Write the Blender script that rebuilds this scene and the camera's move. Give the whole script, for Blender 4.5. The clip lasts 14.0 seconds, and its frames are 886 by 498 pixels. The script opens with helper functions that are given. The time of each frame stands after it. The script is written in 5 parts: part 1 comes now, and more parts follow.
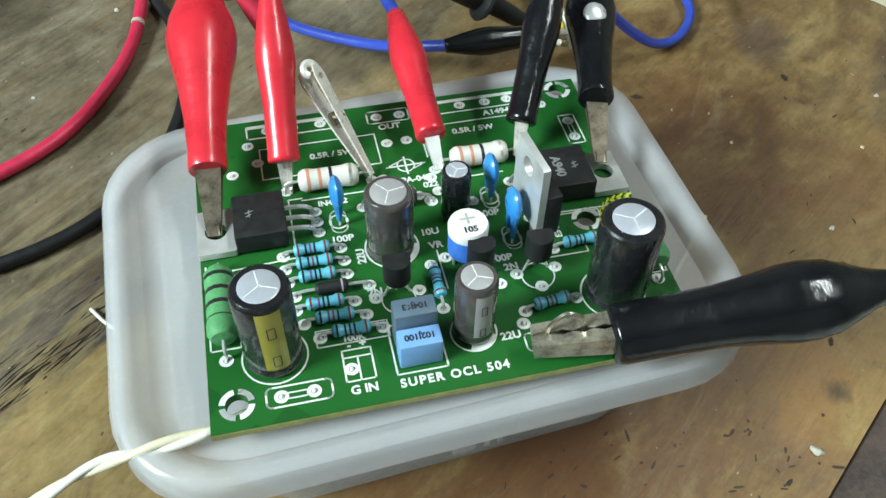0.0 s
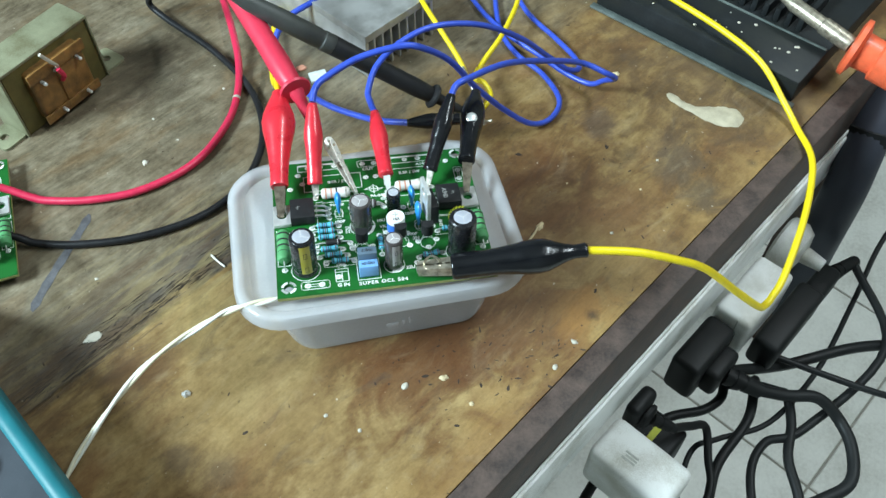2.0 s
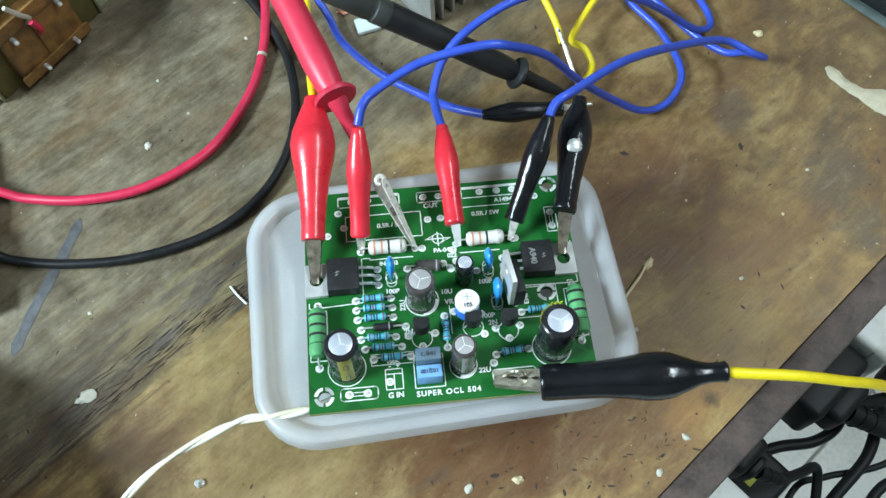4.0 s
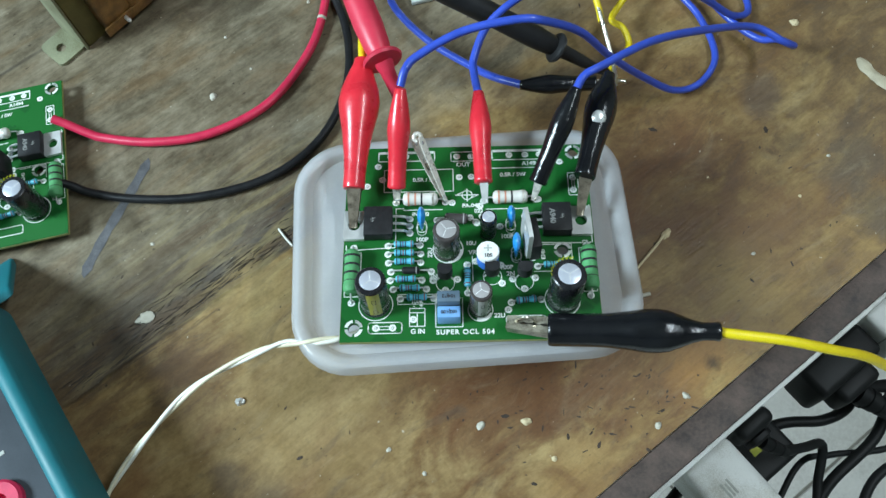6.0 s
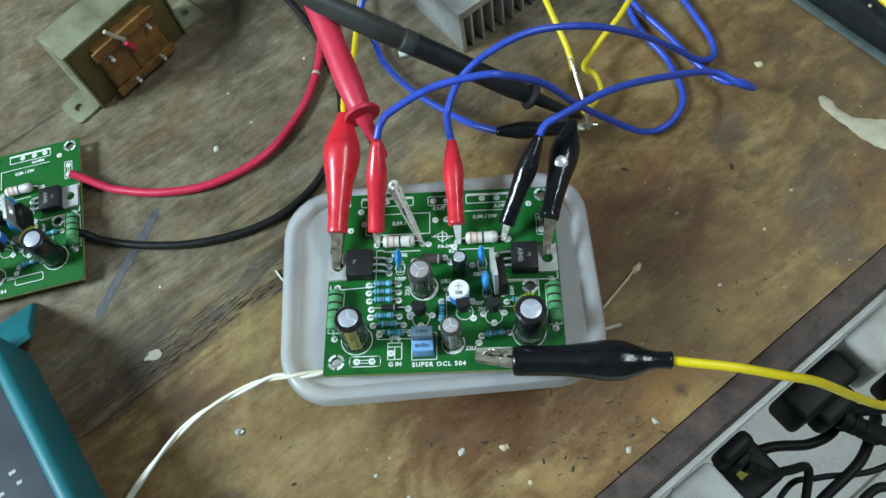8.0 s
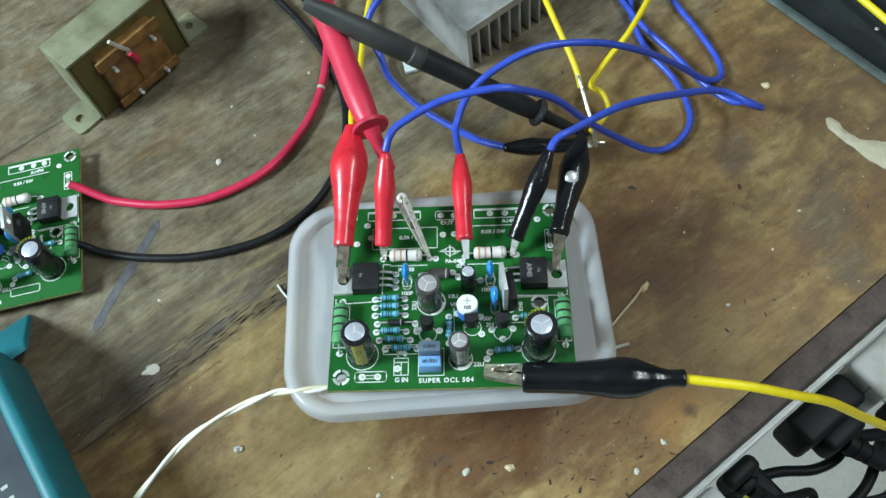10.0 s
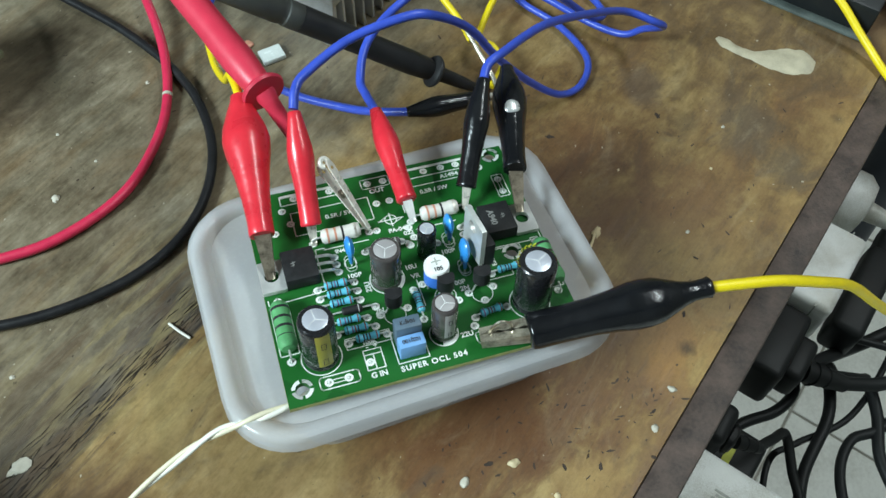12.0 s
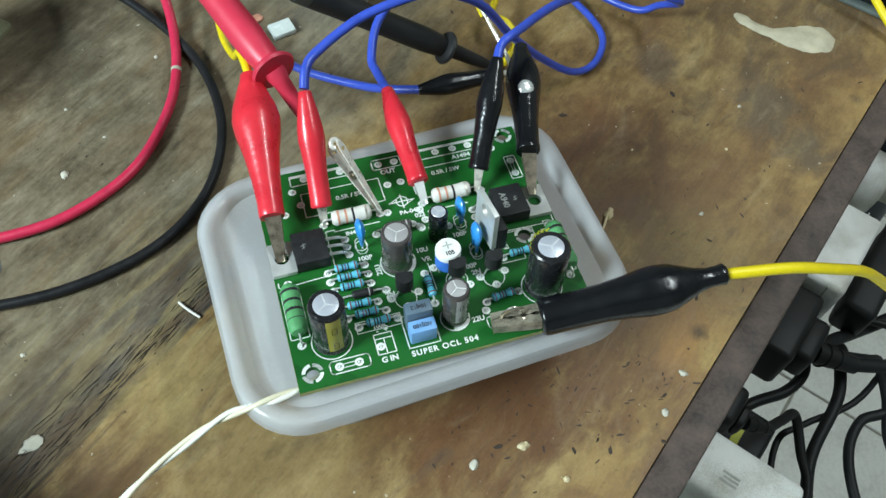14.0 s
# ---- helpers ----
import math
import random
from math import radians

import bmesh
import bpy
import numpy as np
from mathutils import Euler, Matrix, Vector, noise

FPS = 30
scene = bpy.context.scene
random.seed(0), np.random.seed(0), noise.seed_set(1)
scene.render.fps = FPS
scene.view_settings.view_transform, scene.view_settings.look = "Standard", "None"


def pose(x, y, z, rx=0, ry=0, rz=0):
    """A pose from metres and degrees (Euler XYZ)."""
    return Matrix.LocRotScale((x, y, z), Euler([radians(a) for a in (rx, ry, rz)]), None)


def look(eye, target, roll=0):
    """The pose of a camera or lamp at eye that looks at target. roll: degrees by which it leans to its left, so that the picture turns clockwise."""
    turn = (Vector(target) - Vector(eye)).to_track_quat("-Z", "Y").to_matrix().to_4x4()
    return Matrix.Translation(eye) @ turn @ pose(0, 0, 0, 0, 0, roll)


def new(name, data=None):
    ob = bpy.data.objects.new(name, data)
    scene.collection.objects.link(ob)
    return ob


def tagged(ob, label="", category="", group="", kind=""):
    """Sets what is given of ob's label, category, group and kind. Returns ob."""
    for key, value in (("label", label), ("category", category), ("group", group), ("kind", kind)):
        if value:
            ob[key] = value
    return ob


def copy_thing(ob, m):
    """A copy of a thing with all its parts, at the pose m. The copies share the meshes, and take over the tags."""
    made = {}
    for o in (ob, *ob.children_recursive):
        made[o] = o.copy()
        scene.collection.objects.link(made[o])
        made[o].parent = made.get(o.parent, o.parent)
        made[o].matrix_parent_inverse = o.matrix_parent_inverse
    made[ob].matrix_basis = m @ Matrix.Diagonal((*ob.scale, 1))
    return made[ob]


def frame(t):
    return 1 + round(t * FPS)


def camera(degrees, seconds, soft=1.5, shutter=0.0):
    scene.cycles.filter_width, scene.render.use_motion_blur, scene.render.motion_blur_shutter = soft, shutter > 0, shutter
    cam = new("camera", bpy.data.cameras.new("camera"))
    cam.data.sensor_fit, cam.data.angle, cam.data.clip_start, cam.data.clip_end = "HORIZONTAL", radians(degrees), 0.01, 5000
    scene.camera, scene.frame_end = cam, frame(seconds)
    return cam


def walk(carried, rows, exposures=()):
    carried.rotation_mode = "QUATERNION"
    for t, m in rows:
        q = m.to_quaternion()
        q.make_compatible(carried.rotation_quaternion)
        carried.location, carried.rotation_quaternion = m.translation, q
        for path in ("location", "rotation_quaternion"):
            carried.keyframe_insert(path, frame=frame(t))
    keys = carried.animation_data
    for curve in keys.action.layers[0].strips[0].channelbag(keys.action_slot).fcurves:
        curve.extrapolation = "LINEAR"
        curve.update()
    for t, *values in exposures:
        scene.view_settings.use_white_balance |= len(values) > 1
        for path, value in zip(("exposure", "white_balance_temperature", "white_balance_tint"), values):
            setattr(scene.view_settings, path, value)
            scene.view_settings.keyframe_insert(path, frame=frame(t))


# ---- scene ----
cam = camera(55.30, 14.0)
PATH = [
    (0, (-0.01729, -0.08854, 0.16244), (0.02105, 0.07985, -0.08286), -0.08),
    (0.5, (-0.01616, -0.09428, 0.16991), (0.02298, 0.07450, -0.07500), -0.13),
    (1, (-0.01976, -0.10345, 0.18502), (0.01901, 0.06676, -0.05895), -0.20),
    (1.5, (-0.01344, -0.11796, 0.20939), (0.01963, 0.05458, -0.03379), -0.78),
    (1.7, (-0.014, -0.154, 0.232), (0.236, 1.033, -1.358), 1.4),
    (2, (-0.00817, -0.20124, 0.29336), (0.02008, -0.02583, 0.05163), -0.22),
    (2.2, (-0.008, -0.210, 0.304), (0.194, 0.984, -1.287), 1.7),
    (2.5, (-0.00610, -0.17549, 0.28770), (0.01926, -0.00345, 0.04324), 0.69),
    (2.7, (-0.01182, -0.14414, 0.27108), (0.00886, 0.02109, 0.02154), -0.23),
    (4.8, (0.00096, -0.08251, 0.26518), (-0.00239, 0.02421, -0.01518), -5.72),
    (5, (-0.00432, -0.08702, 0.26390), (-0.01065, 0.02013, -0.01624), -6.24),
    (5.5, (-0.00134, -0.09734, 0.27786), (-0.01286, 0.01187, -0.00132), -7.71),
    (6, (0.00490, -0.10198, 0.28660), (-0.01037, 0.01040, 0.00886), -9.16),
    (6.5, (0.01775, -0.10705, 0.29993), (-0.00469, 0.01088, 0.02499), -12.31),
    (7, (0.02557, -0.10578, 0.30462), (-0.00018, 0.01530, 0.03135), -13.94),
    (7.5, (0.02584, -0.10656, 0.30522), (-0.00068, 0.01556, 0.03249), -14.38),
    (9.8, (0.02779, -0.11239, 0.30825), (-0.00187, 0.01641, 0.03894), -15.46),
    (10, (0.01928, -0.10997, 0.30091), (-0.00369, 0.02115, 0.03207), -11.65),
    (10.2, (0.014, -0.108, 0.293), (-0.087, 0.783, -1.495), -8.3),
    (10.5, (0.00980, -0.10603, 0.28936), (0.00907, 0.03046, 0.02221), -4.22),
    (10.8, (-0.018, -0.115, 0.262), (0.169, 0.851, -1.479), 4.0),
    (11, (-0.03028, -0.12697, 0.27292), (-0.00039, 0.01803, 0.01199), 0.84),
    (11.5, (-0.04059, -0.13651, 0.27401), (0.00708, 0.01418, 0.01902), 1.70),
    (12, (-0.02927, -0.11355, 0.24074), (0.02151, 0.03448, -0.01520), 1.77),
    (12.5, (-0.02606, -0.11412, 0.24464), (0.02232, 0.02874, -0.01469), 1.59),
    (13, (-0.02598, -0.10267, 0.23263), (0.02012, 0.03780, -0.02842), 1.46),
    (13.5, (-0.02724, -0.09854, 0.23471), (0.01831, 0.04086, -0.02700), 1.57),
    (14, (-0.02879, -0.10875, 0.24099), (0.01646, 0.03060, -0.02079), 1.44),
]
EXPOSURES = [(0, -0.20, 6850, 10), (1.0, -0.24, 6800, 10), (1.5, -0.08, 6600, 10), (2.0, 0.05, 6350, 10), (2.5, -0.14, 6250, 10), (5.0, -0.06, 6250, 10), (5.5, -0.10, 6250, 10), (6.5, -0.57, 6200, 10), (7.0, -0.53, 6250, 10), (7.5, -0.54, 6250, 10), (10.0, -0.36, 6400, 10), (10.5, -0.10, 6550, 10), (11.0, -0.02, 6620, 10), (11.5, -0.28, 6620, 10), (12.5, -0.42, 6620, 10), (14.0, -0.36, 6620, 10)]
walk(cam, [(t, look(eye, target, roll)) for t, eye, target, roll in PATH], EXPOSURES)

# ---- world and light ----
world = bpy.data.worlds.new("world")
scene.world = world
world.use_nodes = True
world.node_tree.nodes["Background"].inputs[0].default_value = (0.75, 0.85, 1.0, 1)
world.node_tree.nodes["Background"].inputs[1].default_value = 0.25


def area_lamp(name, eye, target, width, height, watts, colour):
    data = bpy.data.lights.new(name, "AREA")
    data.shape, data.size, data.size_y, data.energy, data.color = "RECTANGLE", width, height, watts, colour
    ob = new(name, data)
    ob.matrix_world = look(eye, target)
    return ob


area_lamp("window_light", (-1.29, -0.25, 1.06), (0.0, 0.0, 0.05), 0.50, 0.44, 64.0, (0.735, 0.93, 1.0))
# added fill lamp without a fixture, brightens the floor and right side
area_lamp("fill_light", (0.95, -0.05, 1.66), (0.95, -0.05, 0.0), 0.12, 1.2, 26.0, (0.86, 0.98, 1.0))


# ---- materials ----
def nodes_of(name):
    m = bpy.data.materials.new(name)
    m.use_nodes = True
    t = m.node_tree
    return m, t, t.nodes["Principled BSDF"]


def noise_node(t, scale, detail=4.0, rough=0.55, coords="Object", stretch=None, turn=0.0, distort=0.0):
    tc = t.nodes.new("ShaderNodeTexCoord")
    mp = t.nodes.new("ShaderNodeMapping")
    t.links.new(tc.outputs[coords], mp.inputs["Vector"])
    if stretch:
        mp.inputs["Scale"].default_value = stretch
    mp.inputs["Rotation"].default_value = (0, 0, turn)
    n = t.nodes.new("ShaderNodeTexNoise")
    n.inputs["Scale"].default_value, n.inputs["Detail"].default_value, n.inputs["Roughness"].default_value = scale, detail, rough
    n.inputs["Distortion"].default_value = distort
    t.links.new(mp.outputs["Vector"], n.inputs["Vector"])
    return n.outputs["Fac"]


def ramp(t, fac, stops):
    r = t.nodes.new("ShaderNodeValToRGB")
    e = r.color_ramp.elements
    e[0].position, e[0].color = stops[0][0], (*stops[0][1], 1)
    e[1].position, e[1].color = stops[-1][0], (*stops[-1][1], 1)
    for p, c in stops[1:-1]:
        k = e.new(p)
        k.color = (*c, 1)
    t.links.new(fac, r.inputs["Fac"])
    return r.outputs["Color"]


def mix(t, fac, a, b, kind="MIX"):
    n = t.nodes.new("ShaderNodeMix")
    n.data_type, n.blend_type = "RGBA", kind
    for sock, v in ((n.inputs["Factor"], fac), (n.inputs["A"], a), (n.inputs["B"], b)):
        if isinstance(v, (int, float)):
            sock.default_value = v
        elif isinstance(v, tuple):
            sock.default_value = (*v, 1)
        else:
            t.links.new(v, sock)
    return n.outputs["Result"]


def maths(t, op, a, b=None, clamp=False):
    n = t.nodes.new("ShaderNodeMath")
    n.operation, n.use_clamp = op, clamp
    for sock, v in zip(n.inputs, (a, b)):
        if v is None:
            continue
        if isinstance(v, (int, float)):
            sock.default_value = v
        else:
            t.links.new(v, sock)
    return n.outputs[0]


def bump(t, bsdf, fac, depth, strength=0.5):
    b = t.nodes.new("ShaderNodeBump")
    b.inputs["Distance"].default_value, b.inputs["Strength"].default_value = depth, strength
    t.links.new(fac, b.inputs["Height"])
    t.links.new(b.outputs["Normal"], bsdf.inputs["Normal"])


def plain(name, colour, rough=0.5, metal=0.0, vary=0.15, scale=300.0, fine=2500.0, depth=0.00005, coat=0.0, dirt=None, strength=0.4):
    """A surface of one colour with mottling at one scale, grain at another, and fine relief."""
    m, t, b = nodes_of(name)
    a = noise_node(t, scale)
    f = noise_node(t, fine, 3)
    dark = tuple(c * (1 - vary) for c in (dirt or colour))
    light = tuple(min(1, c * (1 + vary)) for c in colour)
    col = ramp(t, maths(t, "ADD", maths(t, "MULTIPLY", a, 0.7), maths(t, "MULTIPLY", f, 0.3)), [(0.33, dark), (0.52, colour), (0.7, light)])
    t.links.new(col, b.inputs["Base Color"])
    rr = maths(t, "ADD", maths(t, "MULTIPLY", a, 0.25), rough - 0.12, True)
    t.links.new(rr, b.inputs["Roughness"])
    b.inputs["Metallic"].default_value = metal
    b.inputs["Coat Weight"].default_value = coat
    b.inputs["Coat Roughness"].default_value = 0.1
    bump(t, b, f, depth, strength)
    return m


def table_material():
    """Old plywood: a weathered grey ply on the far side of a torn edge, a stained ochre one on the near side."""
    m, t, b = nodes_of("stained_plywood")
    tc = t.nodes.new("ShaderNodeTexCoord")
    sep = t.nodes.new("ShaderNodeSeparateXYZ")
    t.links.new(tc.outputs["Object"], sep.inputs[0])
    x, y = sep.outputs["X"], sep.outputs["Y"]
    across = maths(t, "SUBTRACT", maths(t, "MULTIPLY", x, 0.606), maths(t, "MULTIPLY", y, 0.795))
    along = maths(t, "ADD", maths(t, "MULTIPLY", x, 0.795), maths(t, "MULTIPLY", y, 0.606))

    def wood(su, sv, detail, rough, layer, distort=0.0):
        """Noise with its own scale along and across the grain."""
        c = t.nodes.new("ShaderNodeCombineXYZ")
        for sock, v in zip(c.inputs, (maths(t, "MULTIPLY", along, su), maths(t, "MULTIPLY", across, sv), layer)):
            if isinstance(v, float):
                sock.default_value = v
            else:
                t.links.new(v, sock)
        n = t.nodes.new("ShaderNodeTexNoise")
        for key, v in (("Scale", 1.0), ("Detail", detail), ("Roughness", rough), ("Distortion", distort)):
            n.inputs[key].default_value = v
        t.links.new(c.outputs[0], n.inputs["Vector"])
        return n.outputs["Fac"]

    def blend(*pairs):
        out = maths(t, "MULTIPLY", *pairs[0])
        for p in pairs[1:]:
            out = maths(t, "ADD", out, maths(t, "MULTIPLY", *p))
        return out

    def step(v, lo, hi):
        return maths(t, "DIVIDE", maths(t, "SUBTRACT", v, lo), hi - lo, True)

    def over(fac, weight, col, paint):
        return mix(t, maths(t, "MULTIPLY", fac, weight), col, paint)

    cloud = wood(14.0, 22.0, 5, 0.55, 1.3, 0.6)
    patch = wood(42.0, 66.0, 7, 0.62, 4.1, 0.8)
    mott = wood(150.0, 210.0, 6, 0.70, 7.7)
    fibre = wood(55.0, 520.0, 6, 0.66, 2.9, 0.3)
    hair = wood(150.0, 1900.0, 4, 0.65, 9.2)
    grit = wood(900.0, 1100.0, 3, 0.6, 5.5)

    # the near ply: olive ochre, browner in clouds, golden towards the worn edge
    tone = blend((cloud, 0.42), (patch, 0.34), (mott, 0.24))
    warm = ramp(t, tone, [(0.37, (0.088, 0.046, 0.017)), (0.45, (0.158, 0.091, 0.032)), (0.53, (0.232, 0.150, 0.057)), (0.63, (0.315, 0.222, 0.094))])
    rust = step(wood(20.0, 30.0, 6, 0.6, 12.4, 0.5), 0.50, 0.66)
    warm = over(rust, 0.65, warm, (0.142, 0.064, 0.021))
    gold = maths(t, "MULTIPLY", step(blend((across, 1.0), (cloud, 0.05)), 0.082, 0.112), step(wood(18.0, 40.0, 5, 0.6, 15.0), 0.30, 0.55))
    warm = over(gold, 0.6, warm, (0.345, 0.212, 0.068))
    # the far ply: bare, grey and fibrous, with brown bands along the grain
    dull = blend((cloud, 0.30), (patch, 0.32), (fibre, 0.14), (mott, 0.24))
    grey = ramp(t, dull, [(0.39, (0.062, 0.047, 0.029)), (0.47, (0.124, 0.099, 0.062)), (0.54, (0.174, 0.143, 0.094)), (0.62, (0.245, 0.210, 0.146))])
    bands = step(wood(22.0, 60.0, 6, 0.62, 20.5, 0.9), 0.50, 0.66)
    grey = over(bands, 0.5, grey, (0.165, 0.105, 0.050))
    # the torn edge: sharp on the near side, frayed on the far one
    edge = maths(t, "ADD", across, maths(t, "MULTIPLY", maths(t, "SUBTRACT", wood(70.0, 10.0, 4, 0.6, 25.0), 0.5), 0.005))
    there = maths(t, "MULTIPLY", step(along, -0.190, -0.110), maths(t, "SUBTRACT", 1.0, step(along, -0.035, 0.03)))
    drift = maths(t, "MULTIPLY", maths(t, "SUBTRACT", cloud, 0.5), 0.10)
    loose = step(blend((across, 1.0), (drift, 1.0), (patch, 0.03)), -0.055, -0.030)
    sharp = step(edge, -0.0552, -0.0538)
    side = mix(t, there, loose, sharp)
    col = mix(t, side, grey, warm)
    frayed = maths(t, "ADD", edge, maths(t, "MULTIPLY", maths(t, "SUBTRACT", fibre, 0.5), 0.026))
    tear = maths(t, "MULTIPLY", maths(t, "MULTIPLY", step(frayed, -0.0790, -0.0660), maths(t, "SUBTRACT", 1.0, sharp)), there)
    col = over(maths(t, "MULTIPLY", tear, step(fibre, 0.30, 0.48)), 0.88, col, (0.062, 0.050, 0.042))
    lip = maths(t, "MULTIPLY", maths(t, "SUBTRACT", 1.0, step(maths(t, "ABSOLUTE", maths(t, "ADD", edge, 0.0552)), 0.0002, 0.0011)), there)
    col = over(lip, 0.85, col, (0.030, 0.022, 0.017))
    # frayed brown and black fibres in the far ply next to it
    near = maths(t, "MULTIPLY", step(across, -0.105, -0.060), maths(t, "SUBTRACT", 1.0, step(across, -0.055, -0.045)))
    cracks = maths(t, "MULTIPLY", maths(t, "MULTIPLY", near, there), step(wood(36.0, 420.0, 5, 0.7, 31.0, 0.5), 0.54, 0.60))
    col = over(cracks, 0.75, col, (0.055, 0.040, 0.030))
    # olive and brown streaks along the tear
    beside = maths(t, "MULTIPLY", there, maths(t, "SUBTRACT", 1.0, step(maths(t, "ABSOLUTE", maths(t, "ADD", across, 0.060)), 0.016, 0.048)))
    olive = maths(t, "MULTIPLY", beside, step(wood(26.0, 150.0, 6, 0.66, 60.0, 0.9), 0.50, 0.60))
    col = over(olive, 0.5, col, (0.285, 0.220, 0.098))
    umber = maths(t, "MULTIPLY", beside, step(wood(22.0, 120.0, 6, 0.66, 66.0, 0.9), 0.50, 0.60))
    col = over(umber, 0.6, col, (0.098, 0.056, 0.028))
    # an old seam between two boards behind the transformer
    seam = maths(t, "SUBTRACT", 1.0, step(maths(t, "ABSOLUTE", maths(t, "ADD", across, 0.1955)), 0.0003, 0.0012))
    seam = maths(t, "MULTIPLY", seam, maths(t, "SUBTRACT", 1.0, step(along, -0.10, -0.02)))
    col = over(seam, 0.7, col, (0.040, 0.030, 0.022))
    # uneven soft patches: old marks, some with the box's or meter's shade painted in
    # the red-brown ones from x 0.006 to 0.076 also deepen the box's shadow
    stains_and_shade = ((0.140, 0.048, 0.013, (0.085, 0.066, 0.046), 0.65), (0.147, 0.023, 0.010, (0.085, 0.066, 0.042), 0.6), (0.122, 0.050, 0.007, (0.10, 0.07, 0.035), 0.5), (0.076, 0.028, 0.032, (0.105, 0.047, 0.019), 0.7), (0.006, -0.036, 0.030, (0.112, 0.046, 0.017), 0.8), (0.046, -0.030, 0.032, (0.108, 0.046, 0.018), 0.8), (-0.078, -0.001, 0.017, (0.34, 0.245, 0.10), 0.55), (-0.055, -0.045, 0.024, (0.27, 0.185, 0.075), 0.5), (0.093, -0.004, 0.016, (0.29, 0.19, 0.07), 0.45),
              # those at x -0.150 and -0.126 also darken where the meter's shadow falls
              (0.062, -0.018, 0.020, (0.150, 0.080, 0.030), 0.5), (0.114, 0.074, 0.009, (0.10, 0.07, 0.05), 0.6), (-0.150, -0.055, 0.028, (0.085, 0.048, 0.024), 0.55), (-0.105, -0.022, 0.016, (0.095, 0.048, 0.020), 0.65), (-0.126, 0.000, 0.026, (0.078, 0.060, 0.038), 0.55), (-0.085, -0.066, 0.006, (0.09, 0.06, 0.035), 0.6), (-0.070, -0.073, 0.007, (0.09, 0.06, 0.035), 0.5), (-0.102, 0.150, 0.030, (0.085, 0.068, 0.045), 0.5), (0.200, 0.110, 0.075, (0.100, 0.064, 0.034), 0.75), (0.108, 0.020, 0.016, (0.155, 0.085, 0.034), 0.5), (0.079, -0.030, 0.012, (0.33, 0.165, 0.045), 0.6), (0.0812, -0.032, 0.0026, (0.055, 0.034, 0.018), 0.85), (0.176, 0.037, 0.0035, (0.05, 0.034, 0.02), 0.8))
    for cx, cy, r, tint, depth in stains_and_shade:
        dx, dy = maths(t, "SUBTRACT", x, cx), maths(t, "SUBTRACT", y, cy)
        far = maths(t, "SQRT", maths(t, "ADD", maths(t, "MULTIPLY", dx, dx), maths(t, "MULTIPLY", dy, dy)))
        far = maths(t, "ADD", far, maths(t, "MULTIPLY", maths(t, "SUBTRACT", patch, 0.5), r * 3.4))
        soft = maths(t, "SUBTRACT", 1.35, maths(t, "DIVIDE", far, r), True)
        col = over(soft, depth, col, tint)
    # grime in smears, then fine grain over everything
    soot = step(wood(46.0, 90.0, 7, 0.68, 36.0, 1.0), 0.56, 0.72)
    col = over(soot, 0.55, col, (0.070, 0.050, 0.034))
    rub = step(wood(30.0, 60.0, 6, 0.7, 41.0, 1.2), 0.56, 0.74)
    col = over(rub, 0.22, col, (0.36, 0.30, 0.19))
    fine = ramp(t, blend((fibre, 0.30), (hair, 0.18), (mott, 0.22), (grit, 0.30)), [(0.36, (0.70, 0.68, 0.66)), (0.50, (1.0, 1.0, 1.0)), (0.64, (1.22, 1.23, 1.24))])
    col = mix(t, 0.8, col, fine, "MULTIPLY")
    speck = maths(t, "SUBTRACT", 1.0, step(wood(330.0, 420.0, 3, 0.6, 45.0), 0.275, 0.315))
    col = over(speck, 0.8, col, (0.034, 0.022, 0.014))
    pale = step(wood(420.0, 520.0, 2, 0.5, 50.0), 0.735, 0.77)
    col = over(pale, 0.6, col, (0.52, 0.47, 0.37))
    t.links.new(col, b.inputs["Base Color"])
    t.links.new(ramp(t, blend((patch, 0.6), (mott, 0.4)), [(0.35, (0.34, 0.34, 0.34)), (0.65, (0.60, 0.60, 0.60))]), b.inputs["Roughness"])
    b.inputs["Specular IOR Level"].default_value = 0.4
    relief = blend((fibre, 0.45), (hair, 0.2), (mott, 0.35), (tear, -0.9), (lip, -0.8), (cracks, -0.5), (seam, -0.6))
    bump(t, b, relief, 0.0007, 0.5)
    return m


def mask_material():
    m, t, b = nodes_of("green_solder_mask")
    tracks = t.nodes.new("ShaderNodeTexVoronoi")
    tracks.feature, tracks.distance = "F1", "MANHATTAN"
    tracks.inputs["Scale"].default_value = 130
    tc = t.nodes.new("ShaderNodeTexCoord")
    t.links.new(tc.outputs["Object"], tracks.inputs["Vector"])
    a = noise_node(t, 60, 3)
    copper = ramp(t, tracks.outputs["Distance"], [(0.38, (0.006, 0.085, 0.013)), (0.44, (0.010, 0.118, 0.018))])
    col = mix(t, maths(t, "MULTIPLY", a, 0.4), copper, (0.005, 0.066, 0.011))
    dust = ramp(t, noise_node(t, 2600, 2), [(0.68, (0, 0, 0)), (0.8, (1, 1, 1))])
    col = mix(t, maths(t, "MULTIPLY", dust, 0.25), col, (0.2, 0.24, 0.18))
    t.links.new(col, b.inputs["Base Color"])
    b.inputs["Roughness"].default_value = 0.48
    b.inputs["Specular IOR Level"].default_value = 0.3
    bump(t, b, tracks.outputs["Distance"], 0.00003, 0.3)
    return m


